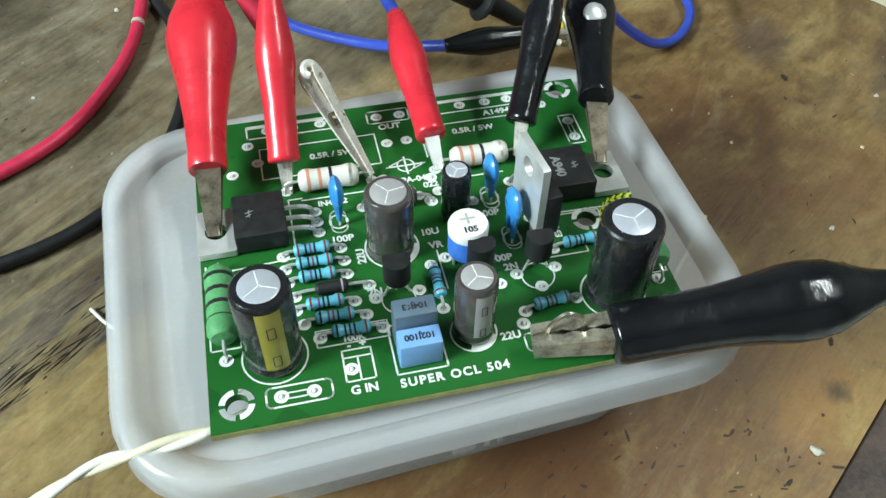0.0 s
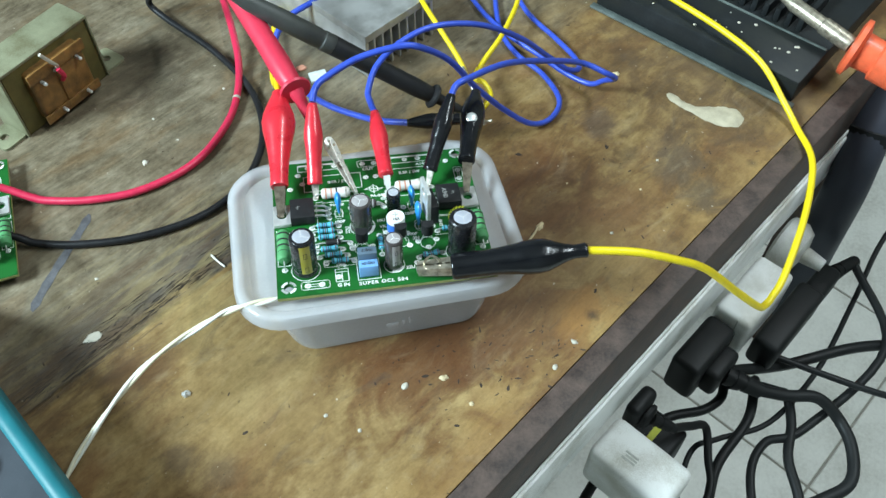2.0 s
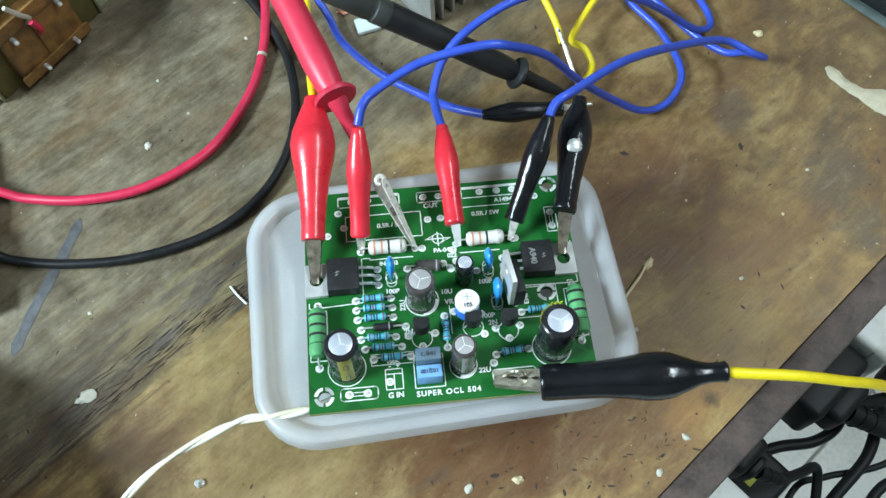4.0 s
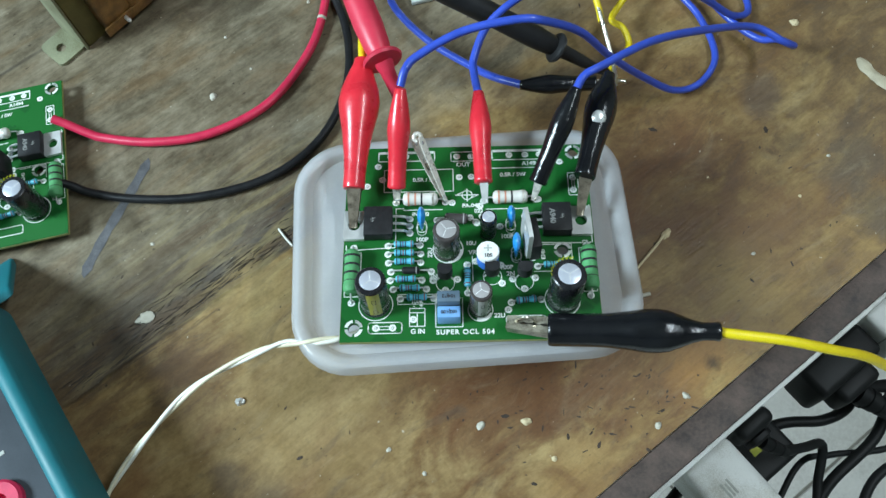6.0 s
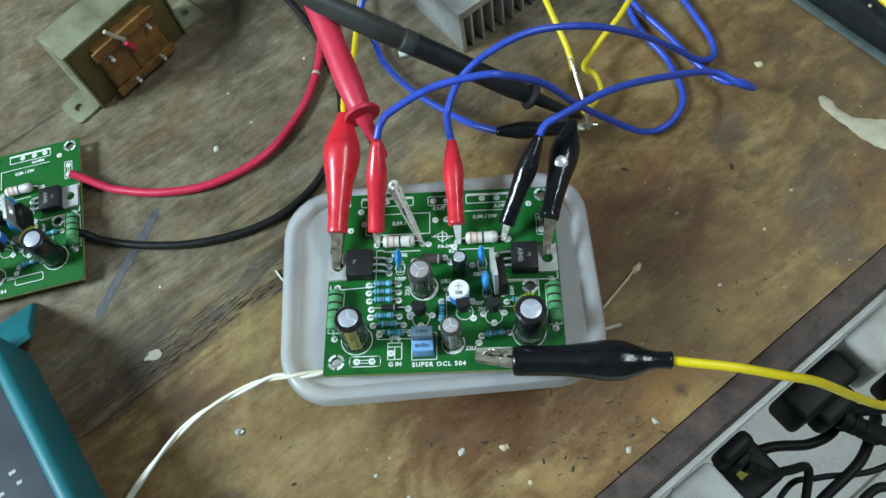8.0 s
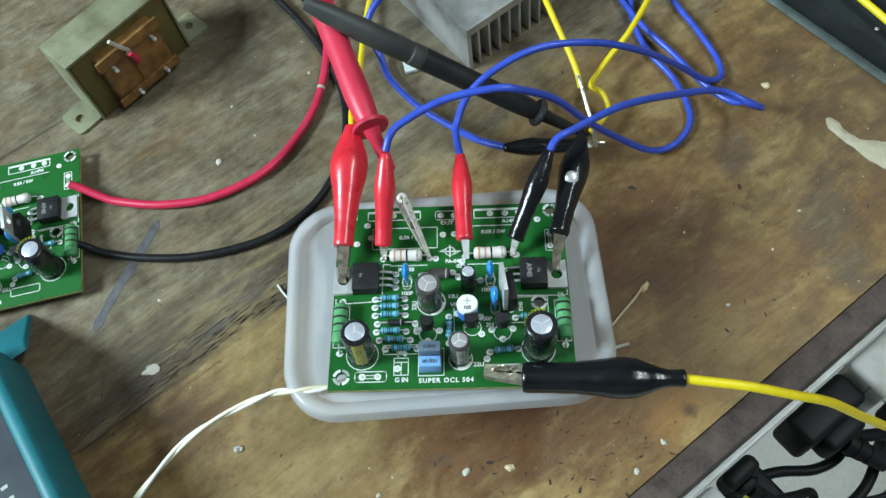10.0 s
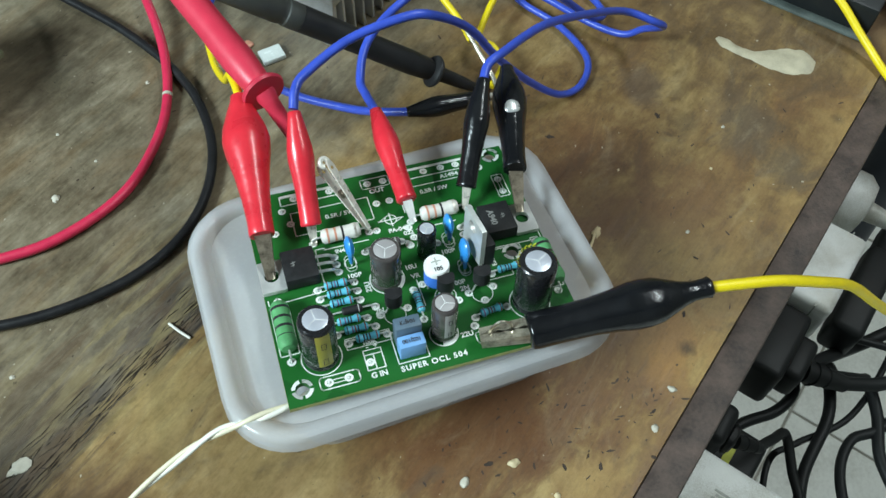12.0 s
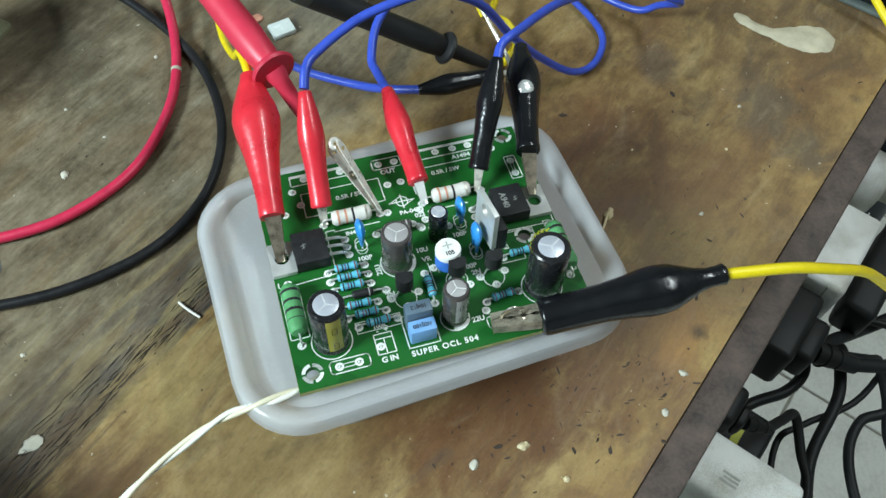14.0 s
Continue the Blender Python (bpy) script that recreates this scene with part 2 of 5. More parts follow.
def milky_plastic(name, clear):
    m, t, b = nodes_of(name)
    a = noise_node(t, 90, 4)
    f = noise_node(t, 900, 4, stretch=(1, 1, 6))
    t.links.new(ramp(t, a, [(0.3, (0.82, 0.84, 0.87)), (0.7, (0.91, 0.93, 0.95))]), b.inputs["Base Color"])
    t.links.new(ramp(t, f, [(0.3, (0.14, 0.14, 0.14)), (0.7, (0.34, 0.34, 0.34))]), b.inputs["Roughness"])
    bump(t, b, f, 0.0001, 0.3)
    b.inputs["Coat Weight"].default_value, b.inputs["Coat Roughness"].default_value = 0.6, 0.12
    tr = t.nodes.new("ShaderNodeBsdfTranslucent")
    tr.inputs["Color"].default_value = (0.92, 0.93, 0.95, 1)
    cl = t.nodes.new("ShaderNodeBsdfTransparent")
    cl.inputs["Color"].default_value = (0.95, 0.95, 0.96, 1)
    m1, m2 = t.nodes.new("ShaderNodeMixShader"), t.nodes.new("ShaderNodeMixShader")
    m1.inputs[0].default_value, m2.inputs[0].default_value = 0.42, clear
    t.links.new(b.outputs[0], m1.inputs[1])
    t.links.new(tr.outputs[0], m1.inputs[2])
    t.links.new(m1.outputs[0], m2.inputs[1])
    t.links.new(cl.outputs[0], m2.inputs[2])
    t.links.new(m2.outputs[0], t.nodes["Material Output"].inputs["Surface"])
    return m


TABLE = table_material()
MASK = mask_material()
MILKY = milky_plastic("frosted_polypropylene", 0.59)
CLEAR_TUB = milky_plastic("clearer_polypropylene", 0.62)
FIBRE = plain("bare_glass_fibre_edge", (0.30, 0.30, 0.10), 0.6, vary=0.3)
SILK = plain("white_silkscreen_ink", (0.74, 0.76, 0.72), 0.6, vary=0.12, scale=900)
TIN = plain("solder_tin", (0.74, 0.75, 0.73), 0.3, 0.6, scale=700, depth=0.0001)
STEEL = plain("nickel_steel", (0.76, 0.71, 0.62), 0.34, 0.6, vary=0.25, scale=500, dirt=(0.3, 0.26, 0.2))
OLDSTEEL = plain("tarnished_steel", (0.24, 0.20, 0.15), 0.34, 0.8, vary=0.4, scale=420, dirt=(0.16, 0.13, 0.1))
AGED = plain("aged_nickel", (0.40, 0.36, 0.28), 0.36, 0.7, vary=0.35, scale=450, dirt=(0.2, 0.17, 0.13))
BRIGHT = plain("bright_nickel_plate", (0.82, 0.78, 0.70), 0.28, 0.35, vary=0.12)
TABMETAL = plain("tinned_copper_tab", (0.74, 0.74, 0.72), 0.42, 0.6, vary=0.1)
EPOXY = plain("black_epoxy", (0.016, 0.016, 0.017), 0.5, vary=0.3, scale=700)
PRINT = plain("grey_laser_marking", (0.20, 0.20, 0.19), 0.7)
SCORE = plain("white_score_glint", (0.8, 0.8, 0.8), 0.4)
RED_BOOT = plain("red_vinyl_boot", (0.66, 0.024, 0.040), 0.30, vary=0.12, scale=120, fine=240, depth=0.0005, strength=0.35, coat=0.35)
BLACK_BOOT = plain("black_vinyl_boot", (0.006, 0.0065, 0.008), 0.19, vary=0.35, scale=160, fine=260, depth=0.0007, strength=0.45, coat=0.12)
RED_PROBE = plain("red_probe_plastic", (0.60, 0.032, 0.068), 0.42, vary=0.1, scale=150)
BLACK_PROBE = plain("black_probe_plastic", (0.018, 0.018, 0.019), 0.45, vary=0.3, scale=150)
GREY_PROBE = plain("grey_probe_plastic", (0.055, 0.059, 0.054), 0.5, vary=0.2, scale=200)
BLUE_WIRE = plain("blue_wire_insulation", (0.038, 0.080, 0.48), 0.32, vary=0.15, scale=250)
YELLOW_WIRE = plain("yellow_wire_insulation", (0.78, 0.60, 0.008), 0.42, vary=0.1, scale=250)
RED_WIRE = plain("red_wire_insulation", (0.57, 0.022, 0.070), 0.4, vary=0.12, scale=250)
BLACK_WIRE = plain("black_wire_insulation", (0.014, 0.014, 0.015), 0.42, vary=0.3, scale=250)
WHITE_WIRE = plain("white_wire_insulation", (0.72, 0.70, 0.62), 0.45, vary=0.1, scale=300)
CREAM_WIRE = plain("cream_wire_insulation", (0.70, 0.64, 0.47), 0.32, vary=0.12, scale=300)
BARE_WIRE = plain("bare_tinned_wire", (0.70, 0.66, 0.56), 0.3, 1.0)
RES_BLUE = plain("pale_blue_resistor_lacquer", (0.09, 0.42, 0.56), 0.35, vary=0.12, scale=900)
RES_WHITE = plain("cream_resistor_lacquer", (0.66, 0.63, 0.58), 0.4, vary=0.08, scale=900)
RES_GREEN = plain("matt_green_resistor_cement", (0.085, 0.31, 0.115), 0.62, vary=0.2, scale=800, depth=0.0001)
BAND_DARK = plain("dark_colour_band", (0.018, 0.016, 0.020), 0.4)
BAND_RED = plain("red_colour_band", (0.20, 0.035, 0.025), 0.4)
BAND_ORANGE = plain("orange_colour_band", (0.56, 0.25, 0.16), 0.4)
BAND_PURPLE = plain("purple_colour_band", (0.13, 0.06, 0.17), 0.4)
CAP_BLACK = plain("black_capacitor_sleeve", (0.014, 0.014, 0.016), 0.26, vary=0.3, scale=400, coat=0.4)
CAP_BROWN = plain("grey_brown_capacitor_sleeve", (0.070, 0.060, 0.058), 0.2, vary=0.2, scale=400, coat=0.6)
CAP_STRIPE = plain("pale_grey_sleeve_stripe", (0.36, 0.34, 0.34), 0.32, vary=0.1, coat=0.3)
CAP_GOLD = plain("olive_gold_sleeve_stripe", (0.40, 0.34, 0.045), 0.32, vary=0.1, coat=0.3)
ALU = plain("brushed_aluminium_can_top", (0.66, 0.68, 0.76), 0.33, 0.5, vary=0.06)
ALU_SINK = plain("dull_aluminium", (0.62, 0.63, 0.62), 0.45, 0.75, vary=0.15, scale=60, dirt=(0.4, 0.4, 0.38))
CERAMIC = plain("blue_ceramic_dip", (0.03, 0.26, 0.66), 0.28, vary=0.1, coat=0.3)
FILM_BLUE = plain("light_blue_film_capacitor", (0.17, 0.36, 0.66), 0.42, vary=0.1)
FILM_GREY = plain("grey_blue_film_capacitor", (0.10, 0.15, 0.20), 0.45, vary=0.15)
POT_BLUE = plain("blue_trimmer_body", (0.04, 0.16, 0.55), 0.38)
POT_WHITE = plain("white_trimmer_dial", (0.80, 0.80, 0.78), 0.4)
INK = plain("black_ink", (0.02, 0.02, 0.025), 0.6)
YELLOW_INK = plain("yellow_paint_mark", (0.50, 0.52, 0.03), 0.5)
DARK_EDGE = plain("dark_grimy_edge_band", (0.068, 0.045, 0.036), 0.6, vary=0.55, scale=110, fine=900, depth=0.0004, dirt=(0.05, 0.032, 0.026))
WHITE_PLASTIC = plain("aged_white_plastic", (0.82, 0.84, 0.82), 0.42, vary=0.1, scale=40, dirt=(0.5, 0.49, 0.42))
BLACK_RUBBER = plain("black_cord_rubber", (0.012, 0.013, 0.013), 0.5, vary=0.3, scale=80)
TILE = plain("white_floor_tile", (0.78, 0.79, 0.74), 0.35, vary=0.12, scale=12, fine=200, dirt=(0.66, 0.66, 0.60))
GROUT = plain("grey_grout", (0.32, 0.31, 0.27), 0.8, scale=60)
WALL = plain("pale_wall_paint", (0.25, 0.25, 0.23), 0.7, scale=4, fine=90)
COIL_WRAP = plain("amber_coil_wrap", (0.21, 0.105, 0.028), 0.4, vary=0.55, scale=180, depth=0.0002)
YOKE = plain("yellow_passivated_steel", (0.25, 0.255, 0.16), 0.55, 0.3, vary=0.3, scale=60, dirt=(0.2, 0.18, 0.09))
LAMINATION = plain("olive_lacquered_lamination", (0.13, 0.11, 0.035), 0.45, 0.3, vary=0.3, scale=150)
METER_BODY = plain("slate_meter_plastic", (0.055, 0.065, 0.078), 0.5, vary=0.2, scale=60)
TEAL = plain("teal_rubber_bumper", (0.012, 0.155, 0.185), 0.5, vary=0.15, scale=80)
PINK_RED = plain("red_socket_plastic", (0.60, 0.02, 0.08), 0.4)
ORANGE = plain("coral_orange_plastic", (0.80, 0.13, 0.05), 0.4)
GRIP = plain("dark_slate_grip", (0.045, 0.05, 0.065), 0.5, vary=0.15, scale=60)
BLACK_BOX = plain("scuffed_black_enamel", (0.014, 0.016, 0.017), 0.4, vary=0.6, scale=50, fine=700, dirt=(0.05, 0.055, 0.05))
GREY_EDGE = plain("worn_grey_edge", (0.095, 0.115, 0.105), 0.6, vary=0.4, scale=120)
SCORCH = plain("scorched_wood", (0.045, 0.028, 0.018), 0.7, vary=0.3, scale=300)
GLUE = plain("dried_cream_glue", (0.43, 0.38, 0.27), 0.5, vary=0.25, scale=150, depth=0.0004)
CHIP = plain("pale_plastic_crumb", (0.47, 0.44, 0.36), 0.6)
CLEARBIT = plain("grey_clear_plastic_offcut", (0.52, 0.56, 0.54), 0.25)
STRAW = plain("pale_wood_splinter", (0.55, 0.45, 0.27), 0.6)
for dull, level in ((BLACK_BOOT, 0.5), (BLACK_WIRE, 0.2), (BLACK_RUBBER, 0.2), (BLACK_PROBE, 0.3), (EPOXY, 0.3), (BLACK_BOX, 0.2), (GRIP, 0.25)):
    dull.node_tree.nodes["Principled BSDF"].inputs["Specular IOR Level"].default_value = level
TORN = plain("torn_grey_wood_fibre", (0.062, 0.050, 0.042), 0.75, vary=0.5, scale=300)
MARK = plain("blue_black_marker_ink", (0.085, 0.083, 0.088), 0.6, vary=0.5, scale=200)
BURN = plain("burnt_brown_spot", (0.035, 0.022, 0.014), 0.7, vary=0.4)
LABEL_GREY = plain("faded_grey_print", (0.40, 0.42, 0.38), 0.6)


# ---- mesh helpers ----
MM = 0.001


def V(x, y, z=0.0):
    return Vector((x, y, z)) * MM


def mesh_of(name, bm, material, smooth=None):
    me = bpy.data.meshes.new(name)
    bm.normal_update()
    bm.to_mesh(me)
    bm.free()
    me.materials.append(material)
    if smooth is not None:
        for p in me.polygons:
            p.use_smooth = True
        me.set_sharp_from_angle(angle=radians(smooth))
    return me


def part(name, bm, material, parent, label="", smooth=35):
    ob = new(name, mesh_of(name, bm, material, smooth))
    ob.parent = parent
    if label:
        tagged(ob, label)
    return ob


def thing(name, label, category, m=None, group="", kind=""):
    ob = new(name)
    ob.empty_display_size = 0.01
    if m is not None:
        ob.matrix_world = m
    return tagged(ob, label, category, group, kind)


def solid(name, bm, material, label, category, group="", kind="", smooth=35):
    return tagged(new(name, mesh_of(name, bm, material, smooth)), label, category, group, kind)


def box(lo, hi, bevel=0.0, m=None, segments=2):
    bm = bmesh.new()
    bmesh.ops.create_cube(bm, size=1)
    for v in bm.verts:
        v.co = Vector([(lo[i] + (hi[i] - lo[i]) * (v.co[i] + 0.5)) * MM for i in range(3)])
    if bevel:
        bmesh.ops.bevel(bm, geom=bm.edges[:], offset=bevel * MM, segments=segments, affect="EDGES", profile=0.5)
    if m is not None:
        bm.transform(m)
    return bm


def join(*bms):
    out = bmesh.new()
    for bm in bms:
        me = bpy.data.meshes.new("tmp")
        bm.to_mesh(me)
        bm.free()
        out.from_mesh(me)
        bpy.data.meshes.remove(me)
    return out


def along_axis(a, b):
    """The pose at a (mm) whose z axis points to b."""
    a, b = Vector(a) * MM, Vector(b) * MM
    q = (b - a).to_track_quat("Z", "Y")
    return Matrix.Translation(a) @ q.to_matrix().to_4x4(), (b - a).length / MM


def lathe(profile, segments=24, m=None, squash=1.0):
    """A turned solid: profile rows of (radius, height) in mm, from bottom to top, closed at both ends."""
    bm = bmesh.new()
    rings = []
    for r, h in profile:
        rings.append([bm.verts.new((r * MM * math.cos(2 * math.pi * k / segments), squash * r * MM * math.sin(2 * math.pi * k / segments), h * MM)) for k in range(segments)])
    for a, b in zip(rings, rings[1:]):
        for k in range(segments):
            bm.faces.new((a[k], a[(k + 1) % segments], b[(k + 1) % segments], b[k]))
    bm.faces.new(rings[0][::-1])
    bm.faces.new(rings[-1])
    if m is not None:
        bm.transform(m)
    return bm


def spline(points, steps=8):
    p = [Vector(q) for q in points]
    p = [2 * p[0] - p[1]] + p + [2 * p[-1] - p[-2]]
    out = []
    for i in range(1, len(p) - 2):
        for k in range(steps):
            t = k / steps
            a, b, c, d = p[i - 1 : i + 3]
            out.append(0.5 * ((2 * b) + (c - a) * t + (2 * a - 5 * b + 4 * c - d) * t * t + (3 * b - a - 3 * c + d) * t ** 3))
    out.append(p[-2])
    return out


def tube(points, radius, segments=10, steps=8, m=None, wobble=0.0):
    """A cord of that radius (mm, or one for each end) through the points, in mm."""
    path = spline(points, steps)
    bm = bmesh.new()
    rings = []
    up = Vector((0, 0, 1))
    side = None
    for i, p in enumerate(path):
        d = (path[min(i + 1, len(path) - 1)] - path[max(i - 1, 0)]).normalized()
        if side is None:
            side = d.cross(up if abs(d.z) < 0.9 else Vector((1, 0, 0))).normalized()
        side = (side - d * side.dot(d)).normalized()
        up2 = d.cross(side)
        r = radius if not isinstance(radius, tuple) else radius[0] + (radius[1] - radius[0]) * i / (len(path) - 1)
        if wobble:
            r *= 1 + wobble * noise.noise(p * 0.09)
        rings.append([bm.verts.new((p + side * r * math.cos(2 * math.pi * k / segments) + up2 * r * math.sin(2 * math.pi * k / segments)) * MM) for k in range(segments)])
    for a, b in zip(rings, rings[1:]):
        for k in range(segments):
            bm.faces.new((a[k], b[k], b[(k + 1) % segments], a[(k + 1) % segments]))
    bm.faces.new(rings[0])
    bm.faces.new(rings[-1][::-1])
    bmesh.ops.recalc_face_normals(bm, faces=bm.faces[:])
    if m is not None:
        bm.transform(m)
    return bm


def sheet(outline, holes, lo, hi):
    """A plate from an outline with holes (lists of (x, y) in mm), between two heights."""
    bm = bmesh.new()
    edges = []
    for loop in [outline, *holes]:
        vs = [bm.verts.new((x * MM, y * MM, lo * MM)) for x, y in loop]
        edges += [bm.edges.new((vs[k], vs[(k + 1) % len(vs)])) for k in range(len(vs))]
    bmesh.ops.triangle_fill(bm, edges=edges, use_beauty=True)
    faces = bm.faces[:]
    ext = bmesh.ops.extrude_face_region(bm, geom=faces)
    for v in [g for g in ext["geom"] if isinstance(g, bmesh.types.BMVert)]:
        v.co.z = hi * MM
    bmesh.ops.recalc_face_normals(bm, faces=bm.faces[:])
    return bm


def circle(x, y, r, n=24):
    return [(x + r * math.cos(2 * math.pi * k / n), y + r * math.sin(2 * math.pi * k / n)) for k in range(n)]


def round_rect(x0, y0, x1, y1, r, n=5):
    out = []
    for cx, cy, a in ((x1 - r, y1 - r, 0), (x0 + r, y1 - r, 90), (x0 + r, y0 + r, 180), (x1 - r, y0 + r, 270)):
        out += [(cx + r * math.cos(radians(a + 90 * k / n)), cy + r * math.sin(radians(a + 90 * k / n))) for k in range(n + 1)]
    return out


def stroke(points, width, z, closed=False):
    """A flat printed line through the points (mm)."""
    bm = bmesh.new()
    n = len(points)
    for k in range(n if closed else n - 1):
        a, b = Vector((*points[k], 0)), Vector((*points[(k + 1) % n], 0))
        d = (b - a).normalized() * width / 2
        s = Vector((-d.y, d.x, 0))
        q = [a - d - s, b + d - s, b + d + s, a - d + s]
        bm.faces.new([bm.verts.new((v.x * MM, v.y * MM, z * MM)) for v in q])
    return bm


def ring_flat(x, y, r0, r1, z, n=24, start=0, end=360):
    bm = bmesh.new()
    full = end - start >= 360
    k_n = n if full else n + 1
    a = [radians(start + (end - start) * k / n) for k in range(k_n)]
    inner = [bm.verts.new(((x + r0 * math.cos(t)) * MM, (y + r0 * math.sin(t)) * MM, z * MM)) for t in a]
    outer = [bm.verts.new(((x + r1 * math.cos(t)) * MM, (y + r1 * math.sin(t)) * MM, z * MM)) for t in a]
    for k in range(n):
        j = (k + 1) % k_n
        bm.faces.new((inner[k], outer[k], outer[j], inner[j]))
    return bm


def lettering(name, text, size, m, material, parent, spacing=1.0):
    cu = bpy.data.curves.new(name, "FONT")
    cu.body, cu.size, cu.align_x, cu.align_y, cu.extrude, cu.space_character = text, size * MM, "CENTER", "CENTER", 0.02 * MM, spacing
    cu.offset = 0.035 * size * MM
    ob = new("tmp", cu)
    bpy.context.view_layer.update()
    me = bpy.data.meshes.new_from_object(ob)
    bpy.data.objects.remove(ob)
    bpy.data.curves.remove(cu)
    me.transform(m)
    me.materials.clear()
    me.materials.append(material)
    out = new(name, me)
    out.parent = parent
    return tagged(out, kind="stuff")


def flat(x, y, z, turn=0.0):
    return Matrix.Translation(V(x, y, z)) @ Matrix.Rotation(radians(turn), 4, "Z")


# ---- the setting ----
EX, EY = Vector((0.795, 0.606, 0)), Vector((0.606, -0.795, 0))  # along the bench's edge, and out over it
EDGE = Matrix(((EX.x, EY.x, 0, 0), (EX.y, EY.y, 0, 0), (0, 0, -1, 0), (0, 0, 0, 1)))


def edge_box(a0, a1, p0, p1, z0, z1, bevel=0.0, segments=2):
    """A box by its place along the edge, out over it, and in height."""
    bm = box((a0, p0, -z1), (a1, p1, -z0), bevel, segments=segments)
    bm.transform(EDGE)
    return bm


def on_edge(a, p, z):
    q = EX * a + EY * p
    return (q.x, q.y, z)


workbench = thing("workbench", "worn stained plywood workbench with a dark edge band", "workbench")
part("bench_top", edge_box(-700, 700, -700, 82.2, -24, 0), TABLE, workbench, "stained and splintered plywood top", smooth=None)
part("edge_band", edge_box(-700, 700, 82.4, 92.9, -44, 0.4, 1.2), DARK_EDGE, workbench, "grimy dark wooden edge band")
for a, p in ((-640, -640), (640, -640), (-640, 40), (640, 40)):
    part("leg", edge_box(a - 25, a + 25, p - 25, p + 25, -749, -24.3), DARK_EDGE, workbench)

floor = solid("floor", box((-1400, -2000, -790), (2000, 2000, -752.0)), GROUT, "pale tiled floor with grey grout lines", "floor", kind="structure", smooth=None)
# unseen walls and ceiling, added to close the room; their grey limits bounced light
walls = (("wall_east", (2000, -2100, -752), (2100, 2100, 1700)), ("wall_north", (-1400, 2000, -752), (2000, 2100, 1700)), ("wall_south", (-1400, -2100, -752), (2000, -2000, 1700)))
for name, lo, hi in walls:
    solid(name, box(lo, hi), WALL, "plain pale painted wall", "wall", kind="structure", smooth=None)
solid("wall_west", join(box((-1400, -2000, -752), (-1300, -560, 1700)), box((-1400, 60, -752), (-1300, 2000, 1700)), box((-1400, -560, -752), (-1300, 60, 790)), box((-1400, -560, 1330), (-1300, 60, 1700))), WALL, "plain pale painted wall with a window opening", "wall", kind="structure", smooth=None)
solid("ceiling", box((-1400, -2100, 1700), (2100, 2100, 1800)), WALL, "plain pale painted ceiling", "ceiling", kind="structure", smooth=None)


# ---- the amplifier board ----
BOARD_X, BOARD_Y, BOARD_N = Vector((0.99929, 0, -0.03767)), Vector((-0.00325, 0.99627, -0.08617)), Vector((0.03753, 0.08611, 0.99558))
BOARD = Matrix(((BOARD_X.x, BOARD_Y.x, BOARD_N.x, 0), (0, BOARD_Y.y, BOARD_N.y, 0), (BOARD_X.z, BOARD_Y.z, BOARD_N.z, 0.04084), (0, 0, 0, 1)))
PAD_MESH = mesh_of("solder_pad", join(ring_flat(0, 0, 0.5, 1.15, 0.10, 16), lathe([(0.42, 0.04), (0.34, 0.3), (0.15, 0.5)], 8)), SILK, 40)
LEAD_MESH = mesh_of("solder_lead", lathe([(0.9, -1.7), (0.35, -2.4), (0.3, -4.5)], 8), TIN, 40)


def axial(board, name, label, a, b, length, radius, body, bands, height=None, waist=0.8):
    """A resistor or diode lying between two pads, with its colour bands and bent leads."""
    a, b = Vector((*a, 0)), Vector((*b, 0))
    d = (b - a).normalized()
    h = height or radius + 0.15
    mid = (a + b) / 2 + Vector((0, 0, h))
    m, _ = along_axis(mid - d * length / 2, mid + d * length / 2)
    r, w = radius, radius * waist
    prof = [(0.25 * r, 0), (0.75 * r, 0.02 * length), (r, 0.09 * length), (r, 0.2 * length), (w, 0.27 * length), (w, 0.73 * length), (r, 0.8 * length), (r, 0.91 * length), (0.75 * r, 0.98 * length), (0.25 * r, length)]
    ob = part(name, lathe(prof, 14, m), body, board, label)
    for pos, mat in bands:
        rr = (r if pos < 0.22 or pos > 0.78 else w) + 0.04
        part("colour_band", lathe([(rr, pos * length - 0.026 * length), (rr, pos * length + 0.026 * length)], 14, m), mat, ob)
    for p, s in ((a, -1), (b, 1)):
        end = mid + d * s * length / 2
        part("lead", tube([end, (end + Vector((p.x, p.y, h))) / 2, Vector((p.x, p.y, h * 0.7)), Vector((p.x, p.y, 0))], 0.28, 6, 3), TIN, ob)
    return ob


